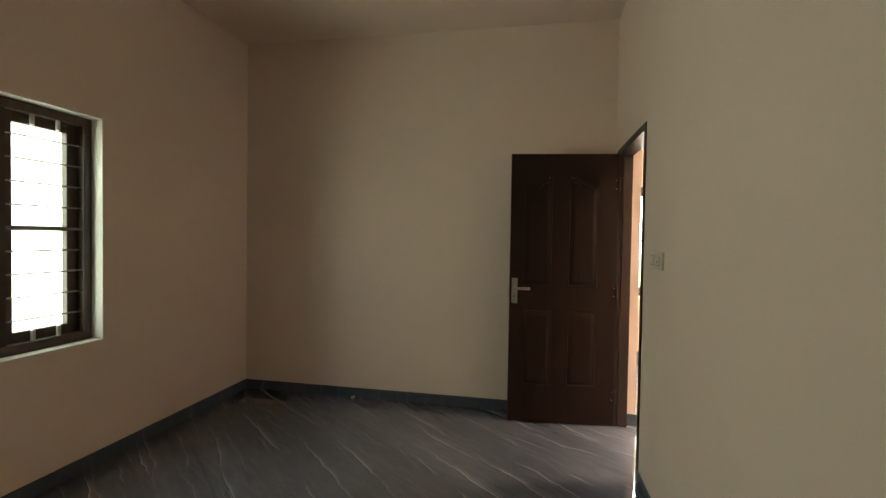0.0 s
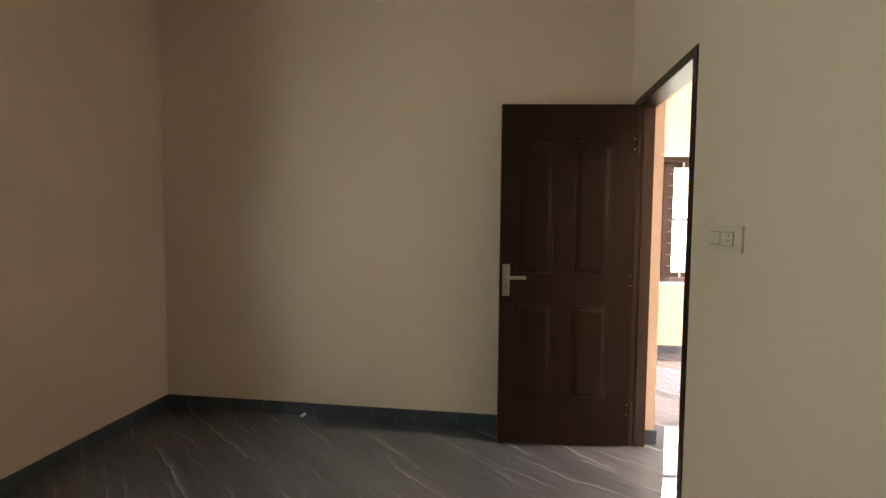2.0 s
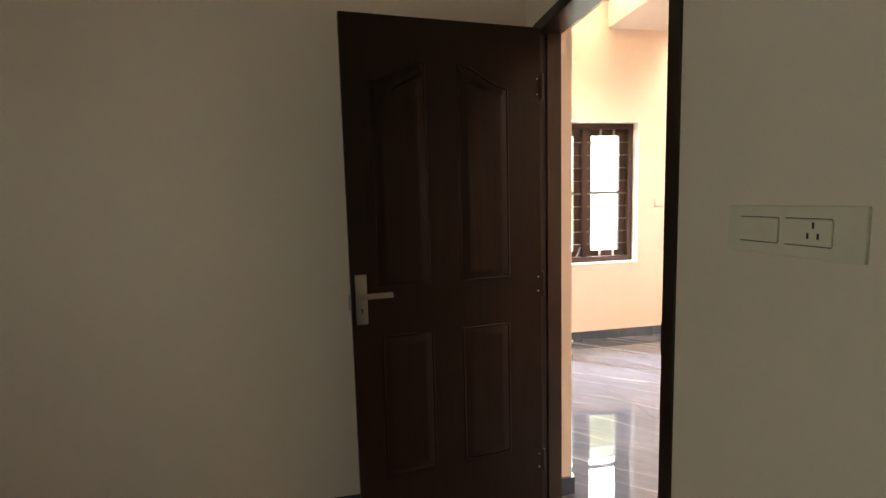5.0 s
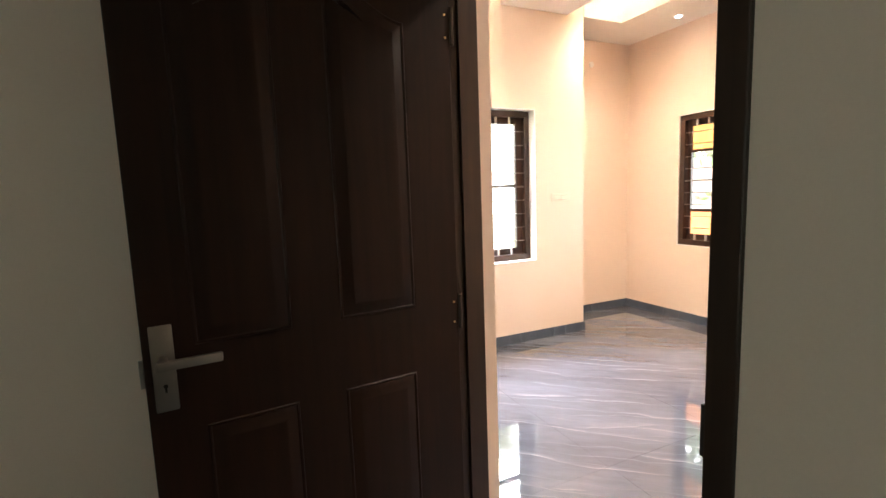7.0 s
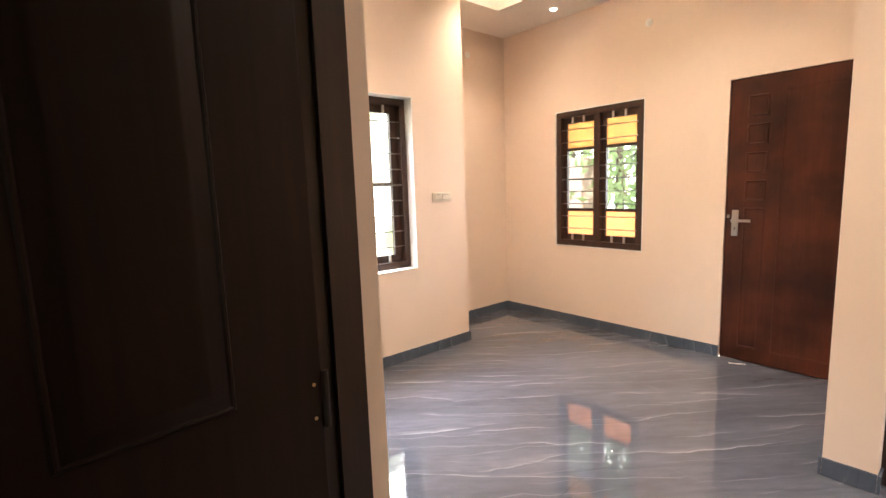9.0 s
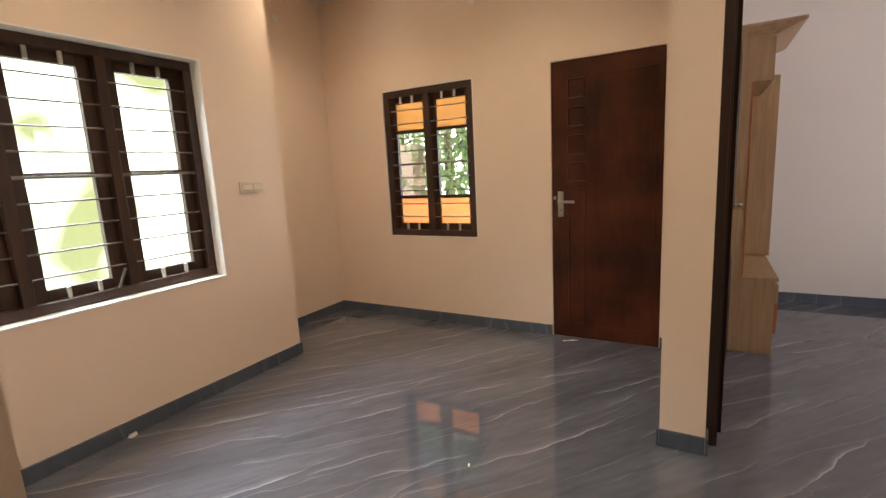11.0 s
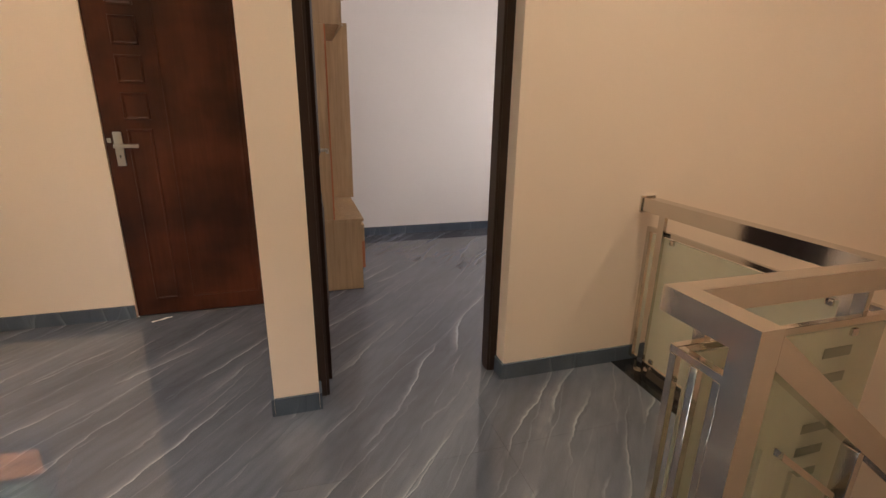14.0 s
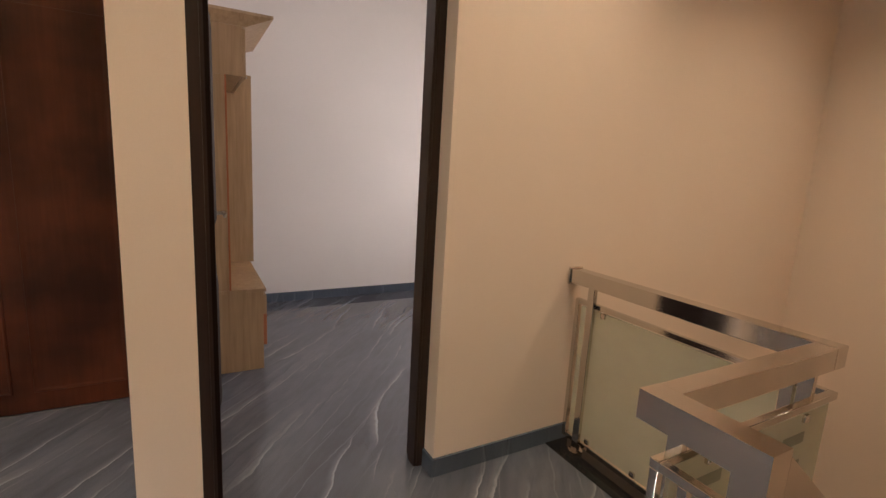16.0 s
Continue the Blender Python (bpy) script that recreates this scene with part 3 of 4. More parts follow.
G = M_GLASS
window("window_1", pose(BX0, WBED[0], 0, 0, 0, 90), WBED[1] - WBED[0], WBED[2], WBED[3],
       [([G, G], [1.415])] * 3, 0.075, label="dark wooden window with steel bars in a white reveal")
window("window_2", pose(WA[0], NY, 0), WA[1] - WA[0], WA[2], WA[3], [([G, G], [1.40])] * 3, 0.085, stay=1,
       label="wide three-light dark wooden window with steel bars, glaring daylight behind")
tint = ([M_PEACH, G, M_AMBER], [1.105, 1.675])
window("window_3", pose(EX, WB[1], 0, 0, 0, -90), WB[1] - WB[0], WB[2], WB[3], [tint, tint], 0.012, stile=0.038,
       label="two-light brown wooden window with bars and amber glass panes")


# ---- doors ----
def handle_set(parent, x, z, toward, front):
    """Lever handle on a long plate. toward: the way the lever points along x; front: side of the leaf along y."""
    bm = bmesh.new()
    add_box(bm, x - 0.022, x + 0.022, front * 0.0005, front * 0.009, z - 0.115, z + 0.075, 0.004)
    plate = part("handle_plate", bm, M_SATIN, parent, "satin nickel handle plate", smooth=True)
    lv = bmesh.new()
    add_rod(lv, (x, front * 0.008, z), (x, front * 0.060, z), 0.009, 14)
    x0, x1 = sorted((x - toward * 0.012, x + toward * 0.112))
    add_box(lv, x0, x1, front * 0.048, front * 0.062, z - 0.010, z + 0.010, 0.004)
    part("lever", lv, M_SATIN, plate, "satin nickel lever", smooth=True)
    kb = bmesh.new()
    add_rod(kb, (x, front * 0.0085, z - 0.058), (x, front * 0.0100, z - 0.058), 0.0045, 12)
    add_box(kb, x - 0.002, x + 0.002, front * 0.0085, front * 0.0100, z - 0.072, z - 0.060)
    part("keyhole", kb, M_DARK, plate)
    return plate


def moulded_leaf(parent, w, h, side, t=0.035):
    """A four-panel moulded leaf with arched upper panels. Local x from the hinge along side, face towards -y."""
    x0, x1 = sorted((0.0, side * w))
    leaf = part("door_leaf", box(x0, x1, 0, t, 0.0, h, 0.003), M_DOOR, parent)
    rings = [(0.0, 0.0), (0.003, 0.0032), (0.006, 0.0032), (0.009, 0.0006), (0.034, 0.0105), (0.040, 0.0110), (0.055, 0.0110)]

    def pts(u0, u1, za, zl, zr):
        # corners in leaf units from the hinge; the top runs up in an ogee
        top = []
        for k in range(9):
            s = k / 8
            e = s * s * (3 - 2 * s)
            top.append((u0 + (u1 - u0) * s, zl + (zr - zl) * e))
        p = [(u0, za), (u1, za)] + top[::-1]
        p = [(side * a, b) for a, b in p]
        return p if side > 0 else p[::-1]

    for u0, u1, za, zl, zr in ((0.143, 0.357, 1.035, 1.79, 1.875), (0.478, 0.690, 1.035, 1.875, 1.80), (0.147, 0.355, 0.285, 0.848, 0.848), (0.474, 0.680, 0.285, 0.848, 0.848)):
        if abs(zl - zr) < 1e-3:
            p = [(side * u0, za), (side * u1, za), (side * u1, zl), (side * u0, zl)]
            p = p if side > 0 else p[::-1]
        else:
            p = pts(u0, u1, za, zl, zr)
        part("panel", raised(p, rings, -1.0, 0.0003), M_DOOR, leaf, smooth=True)
    return leaf


def jamb_frame(name, m, y0, y1, ztop, d0, d1, strike, label, w=0.045):
    """A three-sided door frame with a rebate. Local: opening along y, depth along x from d0 to d1 (rebate side d0)."""
    fr = thing(name, label, "door frame", m, kind="structure")
    for a, b, s in ((y0, y0 + w, 1), (y1 - w, y1, -1)):
        bm = box(d0, d1, a, b, 0.0, ztop, 0.003)
        stop = (b - 0.0005, b + 0.012) if s > 0 else (a - 0.012, a + 0.0005)
        j = part("jamb", bm, M_FRAME, fr)
        part("stop", box(d0 + 0.04 * (1 if d1 > d0 else -1), d1 - 0.006 * (1 if d1 > d0 else -1), stop[0], stop[1], 0.0, ztop - w), M_FRAME, j)
    part("head", box(d0, d1, y0 + w, y1 - w, ztop - w, ztop, 0.003), M_FRAME, fr)
    if strike:
        part("strike_plate", box(d0 + 0.006, d0 + 0.032, strike, strike + 0.002, 0.95, 1.12, 0.0008), M_SATIN, fr, "small steel strike plate")
        part("latch_bracket", box(d0 + 0.004, d0 + 0.018, strike + 0.0005, strike + 0.008, 0.965, 1.045, 0.002), M_DARK, fr, "small dark latch keeper")
    return fr


jamb_frame("door_frame_1", pose(0, 0, 0), D1[0], D1[1], D1[3], -0.006, 0.10, D1[0] + 0.045, "dark brown wooden frame of the bedroom door")
door1 = thing("door_1", "dark brown four-panel moulded door standing open against the wall", "door", pose(-0.004, -0.160, 0.012, 0, 0, 6.0))
moulded_leaf(door1, 0.788, 2.028, -1)
handle_set(door1, -0.751, 1.016, 1, -1)
for z in (0.22, 1.0, 1.80):
    hg = bmesh.new()
    add_rod(hg, (0.004, -0.004, z - 0.05), (0.004, -0.004, z + 0.05), 0.006, 10)
    hinge = part("hinge", hg, M_FRAME, door1, "small dark hinge")
    for dz in (-0.03, 0.03):
        part("screw", rod((-0.016, -0.0006, z + dz), (-0.016, -0.0022, z + dz), 0.0032, 10), M_BRASS, hinge, "bright screw head")
part("latch", box(-0.797, -0.7885, 0.010, 0.024, 0.955, 1.015, 0.002), M_SATIN, door1, "steel latch in the leaf's edge")

# brown door in the hall's east wall
door2 = thing("door_2", "closed reddish-brown wooden door with small square panels", "door", pose(EX + 0.012, D2[1] - 0.002, 0.006, 0, 0, -90))
W2 = D2[1] - D2[0] - 0.004
leaf2 = part("door_leaf", box(0, W2, 0.0, 0.04, 0, D2[3] - 0.008, 0.002), M_RED, door2)
sunk = [(0.0, 0.0), (0.001, 0.007), (0.010, 0.0075), (0.020, 0.003)]
for za, zb in ((1.77, 1.915), (1.575, 1.72), (1.38, 1.525), (1.185, 1.33), (0.10, 1.135)):
    part("panel", raised([(0.115, za), (0.245, za), (0.245, zb), (0.115, zb)], [(0, 0), (0.002, 0.005), (0.008, 0.0055), (0.016, 0.001), (0.03, 0.001)], -1.0, 0.0003), M_RED, leaf2)
part("panel", raised([(0.325, 0.10), (0.715, 0.10), (0.715, 1.93), (0.325, 1.93)], [(0, 0), (0.003, 0.003), (0.008, 0.0032), (0.02, 0.001), (0.04, 0.001)], -1.0, 0.0003), M_RED, leaf2)
handle_set(door2, 0.065, 1.045, 1, -1)
bm = bmesh.new()
add_box(bm, 0.012, 0.03, -0.012, -0.001, 1.06, 1.085, 0.002)
part("latch_knob", bm, M_SATIN, door2)
# unseen full slab, added to close the opening behind the leaf
solid("door_backing_2", box(EX + 0.053, EX + 0.12, D2[0], D2[1], 0.0, D2[3]), M_FRAME, "unseen dark slab closing the opening behind the brown door", "door frame", "structure")

# side room door, open into the room
jamb_frame("door_frame_3", pose(0, 0, 0), PY2, PY1, 2.10, PX + 0.195, PX + 0.085, 0, "dark brown wooden frame of the side room door", 0.036)
door3 = thing("door_3", "dark brown moulded door opened into the side room", "door", pose(PX + 0.20, PY1 - 0.068, 0.012, 0, 0, -1.5))
moulded_leaf(door3, 0.772, 2.028, 1)
handle_set(door3, 0.735, 1.03, -1, -1)


# ---- switch boards and wall caps ----
def switch_board(m, w, h, modules, label):
    sb = thing("switch_board", label, "switch", m)
    part("cover_plate", box(0, w, -0.0085, -0.0005, 0, h, 0.003), M_WHITE, sb, smooth=True)
    for x0, x1, kind in modules:
        p = part("module", box(x0, x1, -0.0135, -0.0095, h * 0.25, h * 0.75, 0.0015), M_WHITE, sb)
        # shadow at the module's upper and lower edge, drawn as thin dark strips
        for zz in (h * 0.25 - 0.0018, h * 0.75 + 0.0004):
            part("shadow_line", box(x0 + 0.002, x1 - 0.002, -0.0108, -0.0101, zz, zz + 0.0014), M_DARK, p)
        if kind == "socket":
            cx, cz = (x0 + x1) / 2 + 0.012, h / 2
            for dx, dz in ((0, 0.012), (-0.009, -0.006), (0.009, -0.006)):
                part("socket_hole", box(cx + dx - 0.002, cx + dx + 0.002, -0.0140, -0.0136, cz + dz - 0.005, cz + dz + 0.005), M_DARK, p)
    return sb


switch_board(pose(0, -1.152, 1.256, 0, 0, -90), 0.262, 0.088, [(0.031, 0.117, "switch"), (0.128, 0.214, "socket")], "white plastic switch board with a socket on the wall")
switch_board(pose(2.045, NY, 1.245), 0.205, 0.075, [(0.02, 0.09, "switch"), (0.10, 0.185, "switch")], "flat white switch board beside the window")
for m, lab in ((pose(2.95, NY2, 2.63), "small round wall lamp cap on the nook wall"), (pose(EX, 0.99, 2.60, 0, 0, -90), "small round wall lamp cap beside the window")):
    cap = thing("wall_light_cap", lab, "wall cap", m)
    part("base", rod((0, -0.0005, 0), (0, -0.008, 0), 0.030, 18), M_REVEAL, cap, smooth=True)
    part("nub", rod((0, -0.008, 0), (0, -0.016, 0), 0.014, 14), M_REVEAL, cap, smooth=True)

# ---- downlights ----
def downlight(x, y, z, power):
    d = thing("downlight", "small round lit ceiling downlight with white ring, some added unseen", "lamp", pose(x, y, z), "downlights")
    rg = bmesh.new()
    bmesh.ops.create_cone(rg, cap_ends=True, segments=24, radius1=0.036, radius2=0.042, depth=0.008, matrix=pose(0, 0, -0.0045))
    part("ring", rg, M_REVEAL, d, smooth=True)
    part("disc", rod((0, 0, -0.0090), (0, 0, -0.0108), 0.028, 20), M_LAMP, d, smooth=True)
    if power:
        la = bpy.data.lights.new("downlight_lamp", "SPOT")
        la.energy, la.color, la.spot_size, la.spot_blend, la.shadow_soft_size = power, (1.0, 0.81, 0.58), radians(120), 0.9, 0.12
        lo = new("downlight_lamp", la)
        lo.location = (x, y, z - 0.03)


downlight(3.22, 1.72, PLATE, 3)
downlight(2.58, 1.78, 3.10, SPOT)
# the next three are out of view, added to brighten hall walls and pier
downlight(2.58, 0.4, 3.10, SPOT)
downlight(1.2, 1.2, 3.10, SPOT)
downlight(1.2, -0.6, 3.10, SPOT * 1.4)
downlight(1.55, -2.0, 3.10, SPOT * 1.5)
downlight(1.2, -3.4, 3.10, SPOT * 1.5)
for x, y0, y1 in ((2.24, 0.0, 1.9), (2.85, 1.4, 2.0), (1.54, 0.0, 1.9), (0.86, 0.0, 1.9)):
    s = 1 if x in (2.24, 0.86) else -1
    solid("cove_light_strip", box(x, x + s * 0.006, y0, y1, 3.06, 3.075), M_COVE, "warm white cove light strip on the ceiling panel's side", "lamp")


# ---- stair railing ----
def railing():
    R0, R1 = 0.823, 0.889
    rail = thing("stair_railing", "polished steel stair railing with frosted glass panels on the landing", "railing", pose(LX, ST, 0))
    ox, oy = LX, ST

    def bx(x0, x1, y0, y1, z0, z1, bev=0.003):
        return box(x0 - ox, x1 - ox, y0 - oy, y1 - oy, z0, z1, bev)

    part("handrail", bx(LX - 0.002, PX - 0.012, -2.285, -2.220, R0, R1), M_STEEL, rail, "flat polished steel handrail to the wall")
    part("wall_flange", bx(PX - 0.012, PX - 0.0005, -2.293, -2.212, R0 - 0.008, R1 + 0.008), M_STEEL, rail)
    part("handrail", bx(LX - 0.002, LX + 0.055, -2.2195, -1.5335, R0, R1), M_STEEL, rail)
    # newel and sloping rail down the flight
    newel = bx(0.985, 1.045, -1.533, -1.471, -0.60, R0, 0)
    add_box(newel, 0.985 - ox, LX + 0.055 - ox, -1.533 - oy, -1.471 - oy, R0, R1)
    part("newel_post", newel, M_STEEL, rail, "broad flat steel newel post welded to the rail end")
    k = 0.78
    y0, y1 = -1.56, -3.75

    def slope(x0, x1, za, zb, ya=y0, yb=y1):
        bm = bmesh.new()
        vs = []
        for y in (ya, yb):
            c = 0.810 + (y + 1.583) * k
            vs.append([bm.verts.new((x - ox, y - oy, c + z)) for x, z in ((x0, za), (x1, za), (x1, zb), (x0, zb))])
        for i in range(4):
            j = (i + 1) % 4
            bm.faces.new((vs[0][i], vs[0][j], vs[1][j], vs[1][i]))
        bm.faces.new(vs[0])
        bm.faces.new(vs[1][::-1])
        return bm

    part("handrail", slope(0.985, 1.045, -0.055, 0.025, ya=-1.5335), M_STEEL, rail, "sloping flat steel handrail")
    part("lower_tube", slope(1.005, 1.027, -0.225, -0.205, ya=-1.66), M_STEEL, rail)
    part("glass_panel", slope(1.012, 1.022, -0.80, -0.235, ya=-1.72, yb=-2.5), M_FROST, rail, "frosted greenish glass panel")
    part("glass_panel", slope(1.012, 1.022, -0.80, -0.235, ya=-2.58, yb=-3.4), M_FROST, rail, "frosted greenish glass panel")
    for y in (-1.92, -2.54, -3.4):
        c = 0.810 + (y + 1.583) * k
        part("post", bx(0.994, 1.036, y - 0.012, y + 0.012, c - 1.0, c - 0.05), M_STEEL, rail)
    # frame of small square tube round the glass
    TZ = 0.745
    part("top_tube", bx(LX, LX + 0.022, -2.285, -1.490, TZ - 0.022, TZ, 0.002), M_STEEL, rail)
    part("top_tube", bx(LX + 0.0225, 2.20, -2.285, -2.263, TZ - 0.022, TZ, 0.002), M_STEEL, rail)
    part("top_tube", bx(1.030, LX - 0.0005, -1.512, -1.490, TZ - 0.022, TZ, 0.002), M_STEEL, rail)
    for x in (LX + 0.001, 1.125, 1.062):
        part("baluster", bx(x, x + 0.020, -1.511, -1.491, -0.45, TZ - 0.0225, 0.002), M_STEEL, rail)
    part("corner_tube", bx(2.200, 2.222, -2.285, -2.263, 0.035, TZ, 0.002), M_STEEL, rail)
    part("bottom_tube", bx(LX + 0.023, 2.1995, -2.285, -2.263, 0.035, 0.057, 0.002), M_STEEL, rail)
    part("bottom_tube", bx(LX + 0.001, LX + 0.021, -2.284, -1.5125, 0.035, 0.057, 0.002), M_STEEL, rail)
    # glass
    part("glass_panel", bx(LX + 0.05, 2.185, -2.279, -2.269, 0.065, TZ - 0.03, 0.001), M_FROST, rail, "frosted greenish glass panel")
    g2 = part("glass_panel", bx(LX + 0.006, LX + 0.016, -2.255, -1.545, 0.065, TZ - 0.03, 0.001), M_FROST, rail, "frosted greenish glass panel with clear dashes")
    for col in (-2.08, -1.69):
        for i in range(7):
            z = 0.64 - i * 0.085
            part("clear_dash", bx(LX + 0.0045, LX + 0.0175, col - 0.055, col + 0.055, z - 0.016, z + 0.016, 0.001), M_CLEARBAND, g2)
    gs = part("glass_panel", slope(1.0125, 1.0215, -0.80, -0.235, ya=-1.60, yb=-1.70), M_FROST, rail, "narrow frosted greenish glass panel")
    for y in (-1.80, -2.12, -2.30):
        for i in range(6):
            c = 0.810 + (y + 1.583) * k - 0.30 - i * 0.085
            part("clear_dash", bx(1.0105, 1.0235, y - 0.05, y + 0.05, c - 0.014, c + 0.014, 0.001), M_CLEARBAND, gs)
    # posts with feet
    for x, y in ((2.108, -2.250), (LX + 0.034, -2.17), (LX + 0.034, -1.60), (1.30, -2.250)):
        part("post", bx(x - 0.019, x + 0.019, y - 0.007, y + 0.012, 0.006, R0 - 0.0005, 0.002), M_STEEL, rail)
        foot = bmesh.new()
        add_rod(foot, (x - ox, y - oy, 0.0045), (x - ox, y - oy, 0.016), 0.034, 18)
        part("foot_flange", foot, M_STEEL, rail, smooth=True)
    # glass clamps and their screws
    for x, z in ((2.05, TZ - 0.04), (1.36, TZ - 0.04), (2.06, 0.08), (1.80, 0.08), (1.36, 0.08)):
        part("glass_clamp", bx(x - 0.013, x + 0.013, -2.288, -2.260, z - 0.012, z + 0.012, 0.005), M_STEEL, rail, smooth=True)
    for y in (-1.68, -2.12):
        for z in (TZ - 0.045, 0.085):
            part("glass_clamp", bx(LX - 0.003, LX + 0.026, y - 0.013, y + 0.013, z - 0.012, z + 0.012, 0.005), M_STEEL, rail, smooth=True)
    return rail


railing()


# ---- dressing unit in the side room ----
def dressing_unit():
    x0, x1, yb = 3.61, 4.45, PY1 - 0.004
    u = thing("dressing_unit", "light oak laminate dressing unit with drawer box and cornice", "cabinet", pose(x0, yb, 0))

    def bx(a, b, c, d, e, f, bev=0.0015):
        return box(a - x0, b - x0, c - yb, d - yb, e, f, bev)

    part("drawer_box", bx(x0, x1, -1.035, yb, 0.002, 0.505), M_OAK, u)
    part("box_top", bx(x0 - 0.004, x1 + 0.004, -1.052, yb, 0.506, 0.526), M_OAK, u)
    dr = part("drawer_front", bx(x0 + 0.004, x1 - 0.004, -1.0545, -1.0355, 0.16, 0.48), M_OAK, u)
    part("edge_band", bx(x0 + 0.002, x0 + 0.0035, -1.0545, -1.0355, 0.16, 0.36, 0), M_EDGE, dr, "orange edge banding")
    part("side_panel", bx(x0, x0 + 0.02, -0.845, yb, 0.527, 1.765), M_OAK, u)
    part("edge_band", bx(x0 - 0.001, x0 + 0.021, -0.8550, -0.8455, 0.527, 1.765, 0), M_EDGE, u, "orange edge banding")
    part("back_panel", bx(x0 + 0.021, x1 - 0.021, -0.70, yb, 0.527, 1.765), M_OAK, u)
    part("tall_panel", bx(x1 - 0.02, x1, -1.075, yb, 0.527, 1.9), M_OAK, u)
    top = part("top_cupboard", bx(x0, x1 - 0.021, -0.94, yb, 1.766, 2.03), M_OAK, u)
    part("cupboard_door", bx(x0 + 0.003, x1 - 0.024, -0.958, -0.9405, 1.762, 2.02), M_OAK, top)
    part("door_pull", bx(x0 + 0.02, x0 + 0.06, -0.966, -0.9585, 1.764, 1.772), M_SATIN, top)
    # cornice flaring outwards
    bm = bmesh.new()
    lo = [(0.0, 0.0), (x1 - x0, 0.0), (x1 - x0, -0.962 - yb), (0.0, -0.962 - yb)]
    hi = [(-0.05, 0.0), (x1 - x0 + 0.05, 0.0), (x1 - x0 + 0.05, -1.10 - yb), (-0.05, -1.10 - yb)]
    a = [bm.verts.new((p[0], p[1], 2.031)) for p in lo]
    b = [bm.verts.new((p[0], p[1], 2.085)) for p in hi]
    c = [bm.verts.new((p[0], p[1], 2.100)) for p in hi]
    for s, t in ((a, b), (b, c)):
        for i in range(4):
            j = (i + 1) % 4
            bm.faces.new((s[i], s[j], t[j], t[i]))
    bm.faces.new(a)
    bm.faces.new(c)
    part("cornice", bm, M_OAK, u)


dressing_unit()

# ---- small things on the floor ----
def scrap(name, label, m, w, d, h, material):
    bm = bmesh.new()
    n = 6
    rows = [[bm.verts.new((w * (i / n - 0.5), s * d / 2, h * (0.5 + 0.5 * math.sin(i * 1.7 + s)))) for i in range(n + 1)] for s in (-1, 1)]
    low = [[bm.verts.new((v.co.x, v.co.y, v.co.z + 0.0015)) for v in r] for r in rows]
    for i in range(n):
        bm.faces.new((rows[0][i], rows[0][i + 1], rows[1][i + 1], rows[1][i]))
        bm.faces.new((low[0][i], low[0][i + 1], low[1][i + 1], low[1][i]))
    ob = solid(name, bm, material, label, "litter")
    ob.matrix_world = m
    return ob


scrap("paper_strip", "thin white paper strip on the floor before the brown door", pose(3.40, 0.235, 0.001, 0, 0, -60), 0.11, 0.012, 0.003, M_REVEAL)
scrap("paper_scrap", "tiny pale paper scrap on the hall floor", pose(1.72, 0.272, 0.001, 0, 0, 20), 0.02, 0.008, 0.002, M_REVEAL)


def clip(m, label):
    c = thing("plastic_clip", label, "clip", m)
    part("clip_body", box(-0.02, 0.02, -0.008, 0.008, 0.001, 0.020, 0.004), M_REVEAL, c, smooth=True)
    part("clip_tongue", box(-0.028, -0.0205, -0.004, 0.004, 0.006, 0.013, 0.002), M_REVEAL, c)


clip(pose(1.18, NY - 0.03, 0, 0, 0, 8), "small white plastic clip lying at the skirting under the window")
clip(pose(-2.12, -0.035, 0, 0, 0, 75), "small white plastic clip standing at the bedroom skirting")

# ---- outside ----
solid("ground", box(-300, 300, -300, 300, -6.3, -6.2), M_GRASS, "green and brown open ground below the house", "ground", "structure")


def backdrop(name, m, w, h, material, label):
    bm = bmesh.new()
    bmesh.ops.create_grid(bm, x_segments=1, y_segments=1, size=0.5, matrix=Matrix.Diagonal((w, h, 1, 1)))
    ob = solid(name, bm, material, label, "backdrop", "structure")
    ob.matrix_world = m
    return ob


backdrop("backdrop_north", pose(1.14, NY + 3.2, 1.2, 90, 0, 0), 9.0, 7.0, M_DAY, "glaring daylight outside the wide window")
backdrop("backdrop_west", pose(BX0 - 1.0, -2.15, 1.45, 90, 0, 90), 3.6, 3.2, M_DAYBED, "glaring daylight outside the bedroom window")
backdrop("backdrop_east", pose(EX + 11.0, 4.5, 1.5, 90, 0, 90), 22.0, 15.0, M_DAYB, "bright sky haze beyond the trees")
# unseen glowing sheet, added to brighten the side room through its opening
backdrop("fill_sheet_south", pose(3.4, CY0 - 0.8, 1.5, 90, 0, 0), 3.0, 2.4, M_FILLC, "glowing sheet outside the added side room opening")
solid("neighbour_pillar", box(EX + 3.2, EX + 3.6, 3.68, 4.20, -6.2, 1.78, 0.02), M_BUILD, "pinkish-brown plastered pillar of the house next door", "pillar")


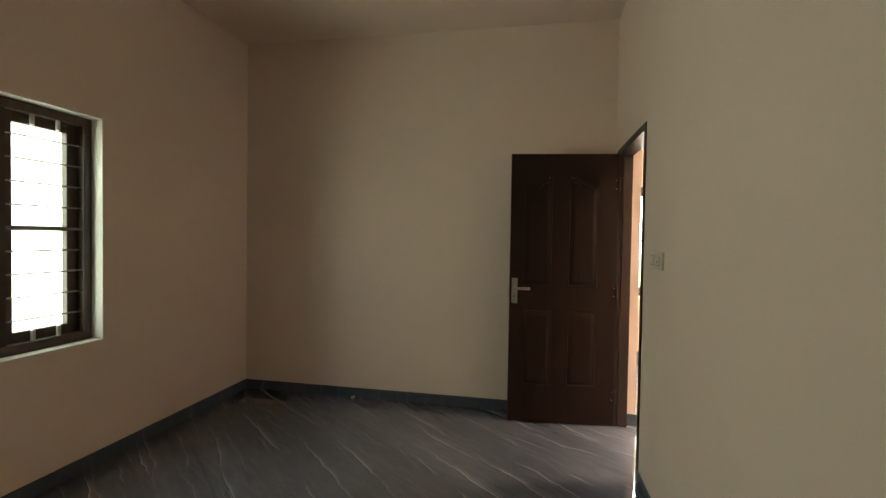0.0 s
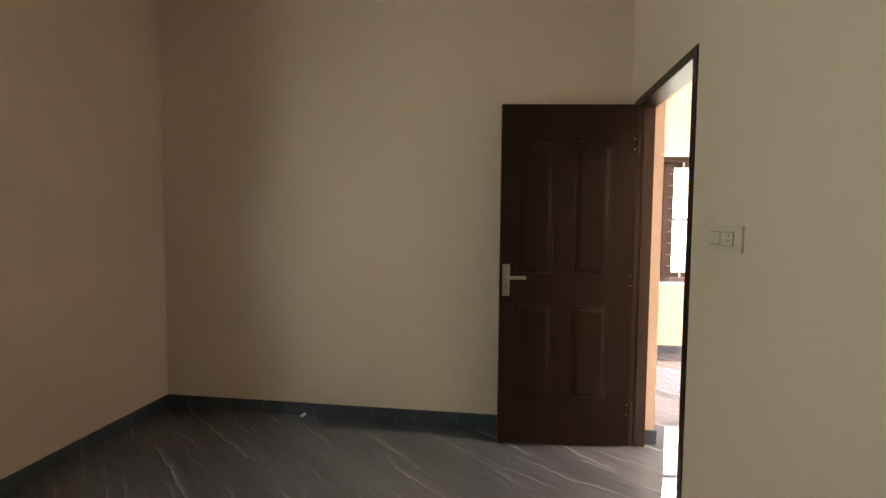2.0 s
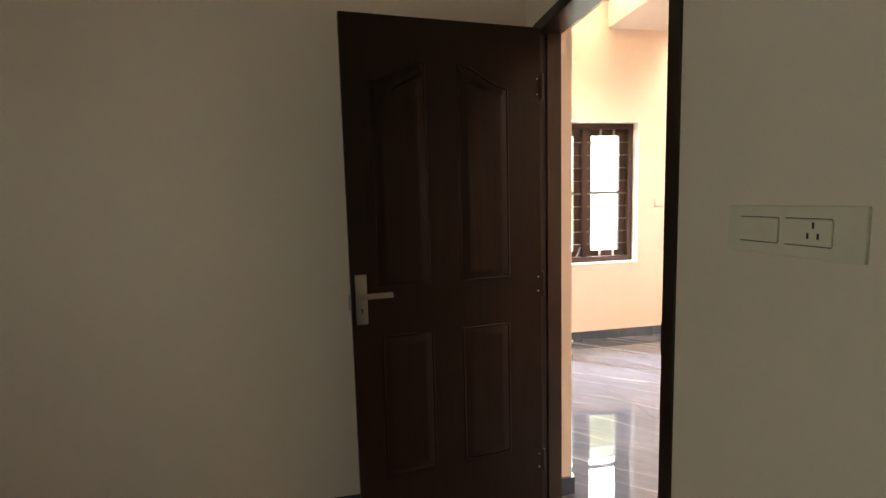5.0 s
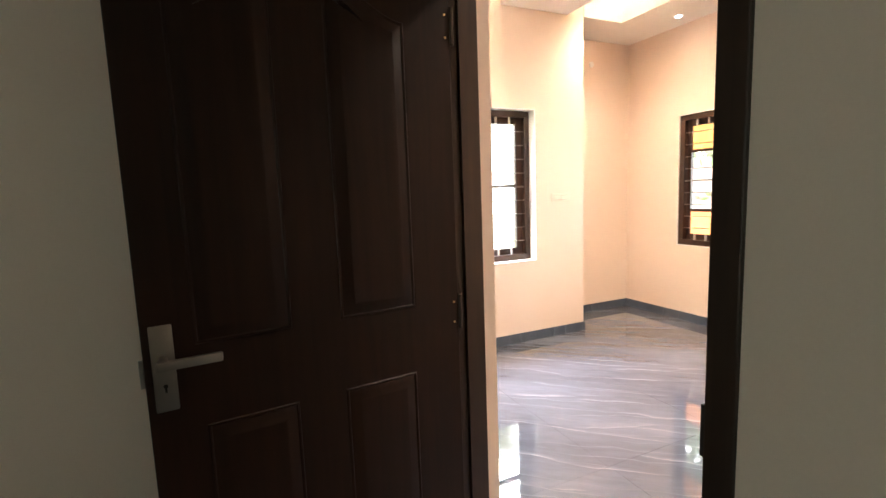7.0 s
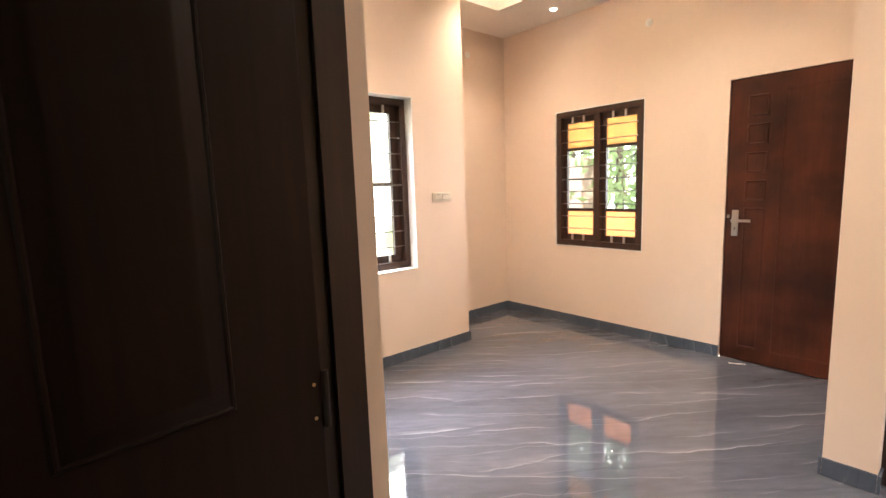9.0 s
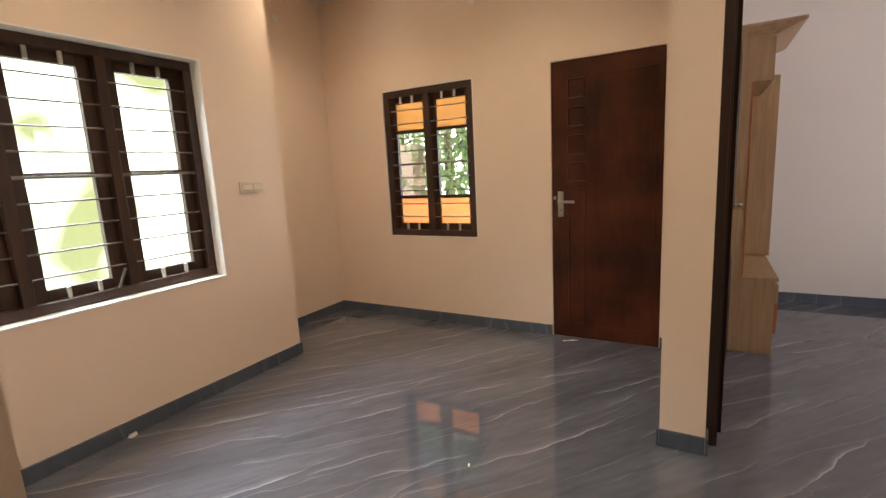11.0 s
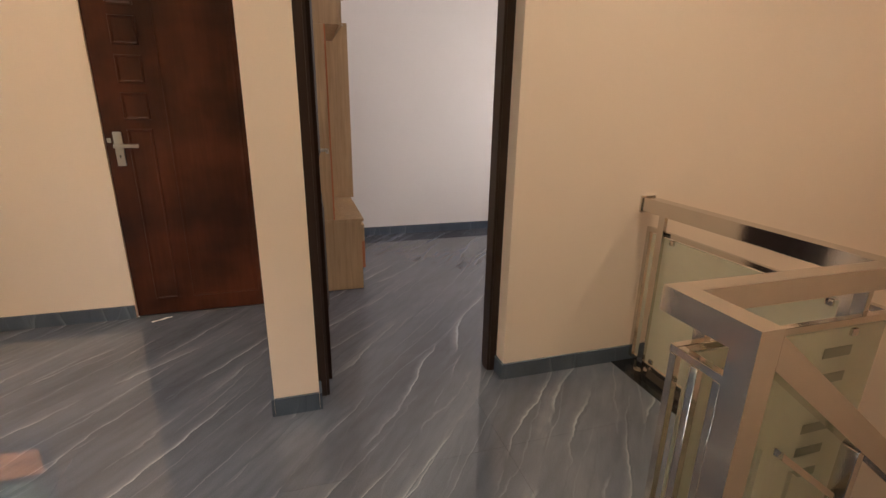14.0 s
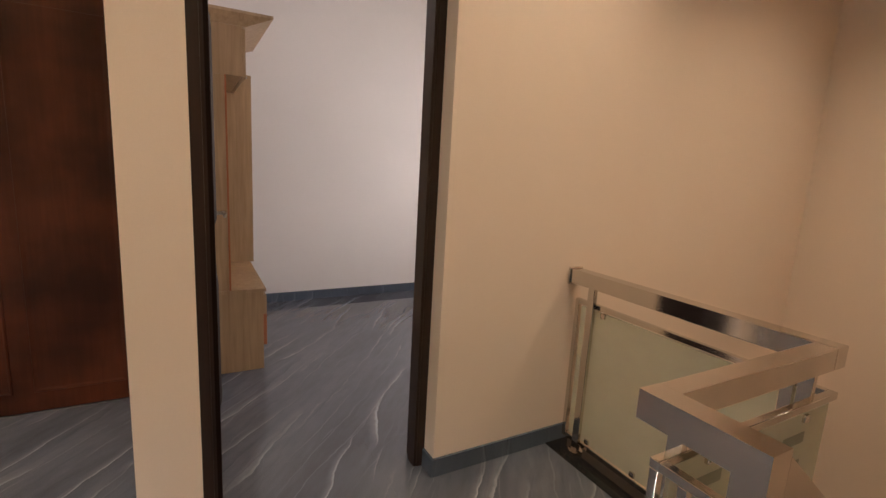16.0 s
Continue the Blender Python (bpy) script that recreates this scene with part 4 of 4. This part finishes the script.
def tree(x, y, z0, hgt, spread, seed):
    rnd = random.Random(seed)
    tr = thing("tree", "leafy green tree outside the window", "tree", pose(x, y, z0), "trees outside")
    bm = bmesh.new()
    bmesh.ops.create_cone(bm, cap_ends=True, segments=10, radius1=0.16, radius2=0.05, depth=hgt, matrix=pose(0, 0, hgt / 2))
    tips = []
    for i in range(34):
        a = rnd.uniform(0, 6.28)
        h0 = hgt * rnd.uniform(0.45, 0.98)
        ln = spread * rnd.uniform(0.4, 1.1)
        tip = Vector((math.cos(a) * ln, math.sin(a) * ln, h0 + rnd.uniform(0.2, 0.8)))
        add_rod(bm, (0, 0, h0), tip, 0.025, 6)
        tips.append((Vector((0, 0, h0)), tip))
    part("trunk", bm, M_BARK, tr)
    vs, fs = [], []
    for base, tip in tips:
        for k in range(170):
            c = base.lerp(tip, rnd.uniform(0.35, 1.1)) + Vector([rnd.gauss(0, 0.30) for _ in range(3)])
            e = Euler([rnd.uniform(0, 6.28) for _ in range(3)]).to_matrix()
            s = rnd.uniform(0.05, 0.12)
            i = len(vs)
            for p in ((-s, 0, 0), (0, -s * 0.45, 0.1 * s), (s, 0, 0), (0, s * 0.45, 0.1 * s)):
                vs.append(c + e @ Vector(p))
            fs.append((i, i + 1, i + 2, i + 3))
    me = bpy.data.meshes.new("crown")
    me.from_pydata([tuple(v) for v in vs], [], fs)
    me.materials.append(M_LEAF)
    cr = new("crown", me)
    cr.parent = tr


tree(EX + 4.6, 3.75, -6.2, 11.2, 1.9, 3)
tree(EX + 6.2, 5.9, -6.2, 11.6, 2.0, 5)
tree(EX + 6.0, 2.2, -6.2, 10.8, 1.9, 8)

# ---- floor tiles, last ----
TW, TL = 0.80, 1.60


def tile_floor(rects, ox, oy):
    cells = {}
    for x0, x1, y0, y1 in rects:
        for i in range(math.floor((x0 - ox) / TW), math.ceil((x1 - ox) / TW)):
            for j in range(math.floor((y0 - oy) / TL), math.ceil((y1 - oy) / TL)):
                gx0, gx1, gy0, gy1 = ox + i * TW, ox + (i + 1) * TW, oy + j * TL, oy + (j + 1) * TL
                a, b, c, d = max(x0, gx0), min(x1, gx1), max(y0, gy0), min(y1, gy1)
                if b - a < 0.002 or d - c < 0.002:
                    continue
                a, b = a + (0.00035 if a == gx0 else 0), b - (0.00035 if b == gx1 else 0)
                c, d = c + (0.00035 if c == gy0 else 0), d - (0.00035 if d == gy1 else 0)
                cells.setdefault((i, j), []).append((a, b, c, d))
    for (i, j), pieces in cells.items():
        bm = bmesh.new()
        cx, cy = ox + (i + 0.5) * TW, oy + (j + 0.5) * TL
        for a, b, c, d in pieces:
            add_box(bm, a - cx, b - cx, c - cy, d - cy, -0.008, 0.0)
        t = part("floor_tile", bm, M_TILE, floor)
        t.location = (cx, cy, 0.0)


tile_floor(RECTS[:1], BX0 + 0.05, BY0 + 0.1)
tile_floor(RECTS[1:], HX + 0.02, ST + 0.15)
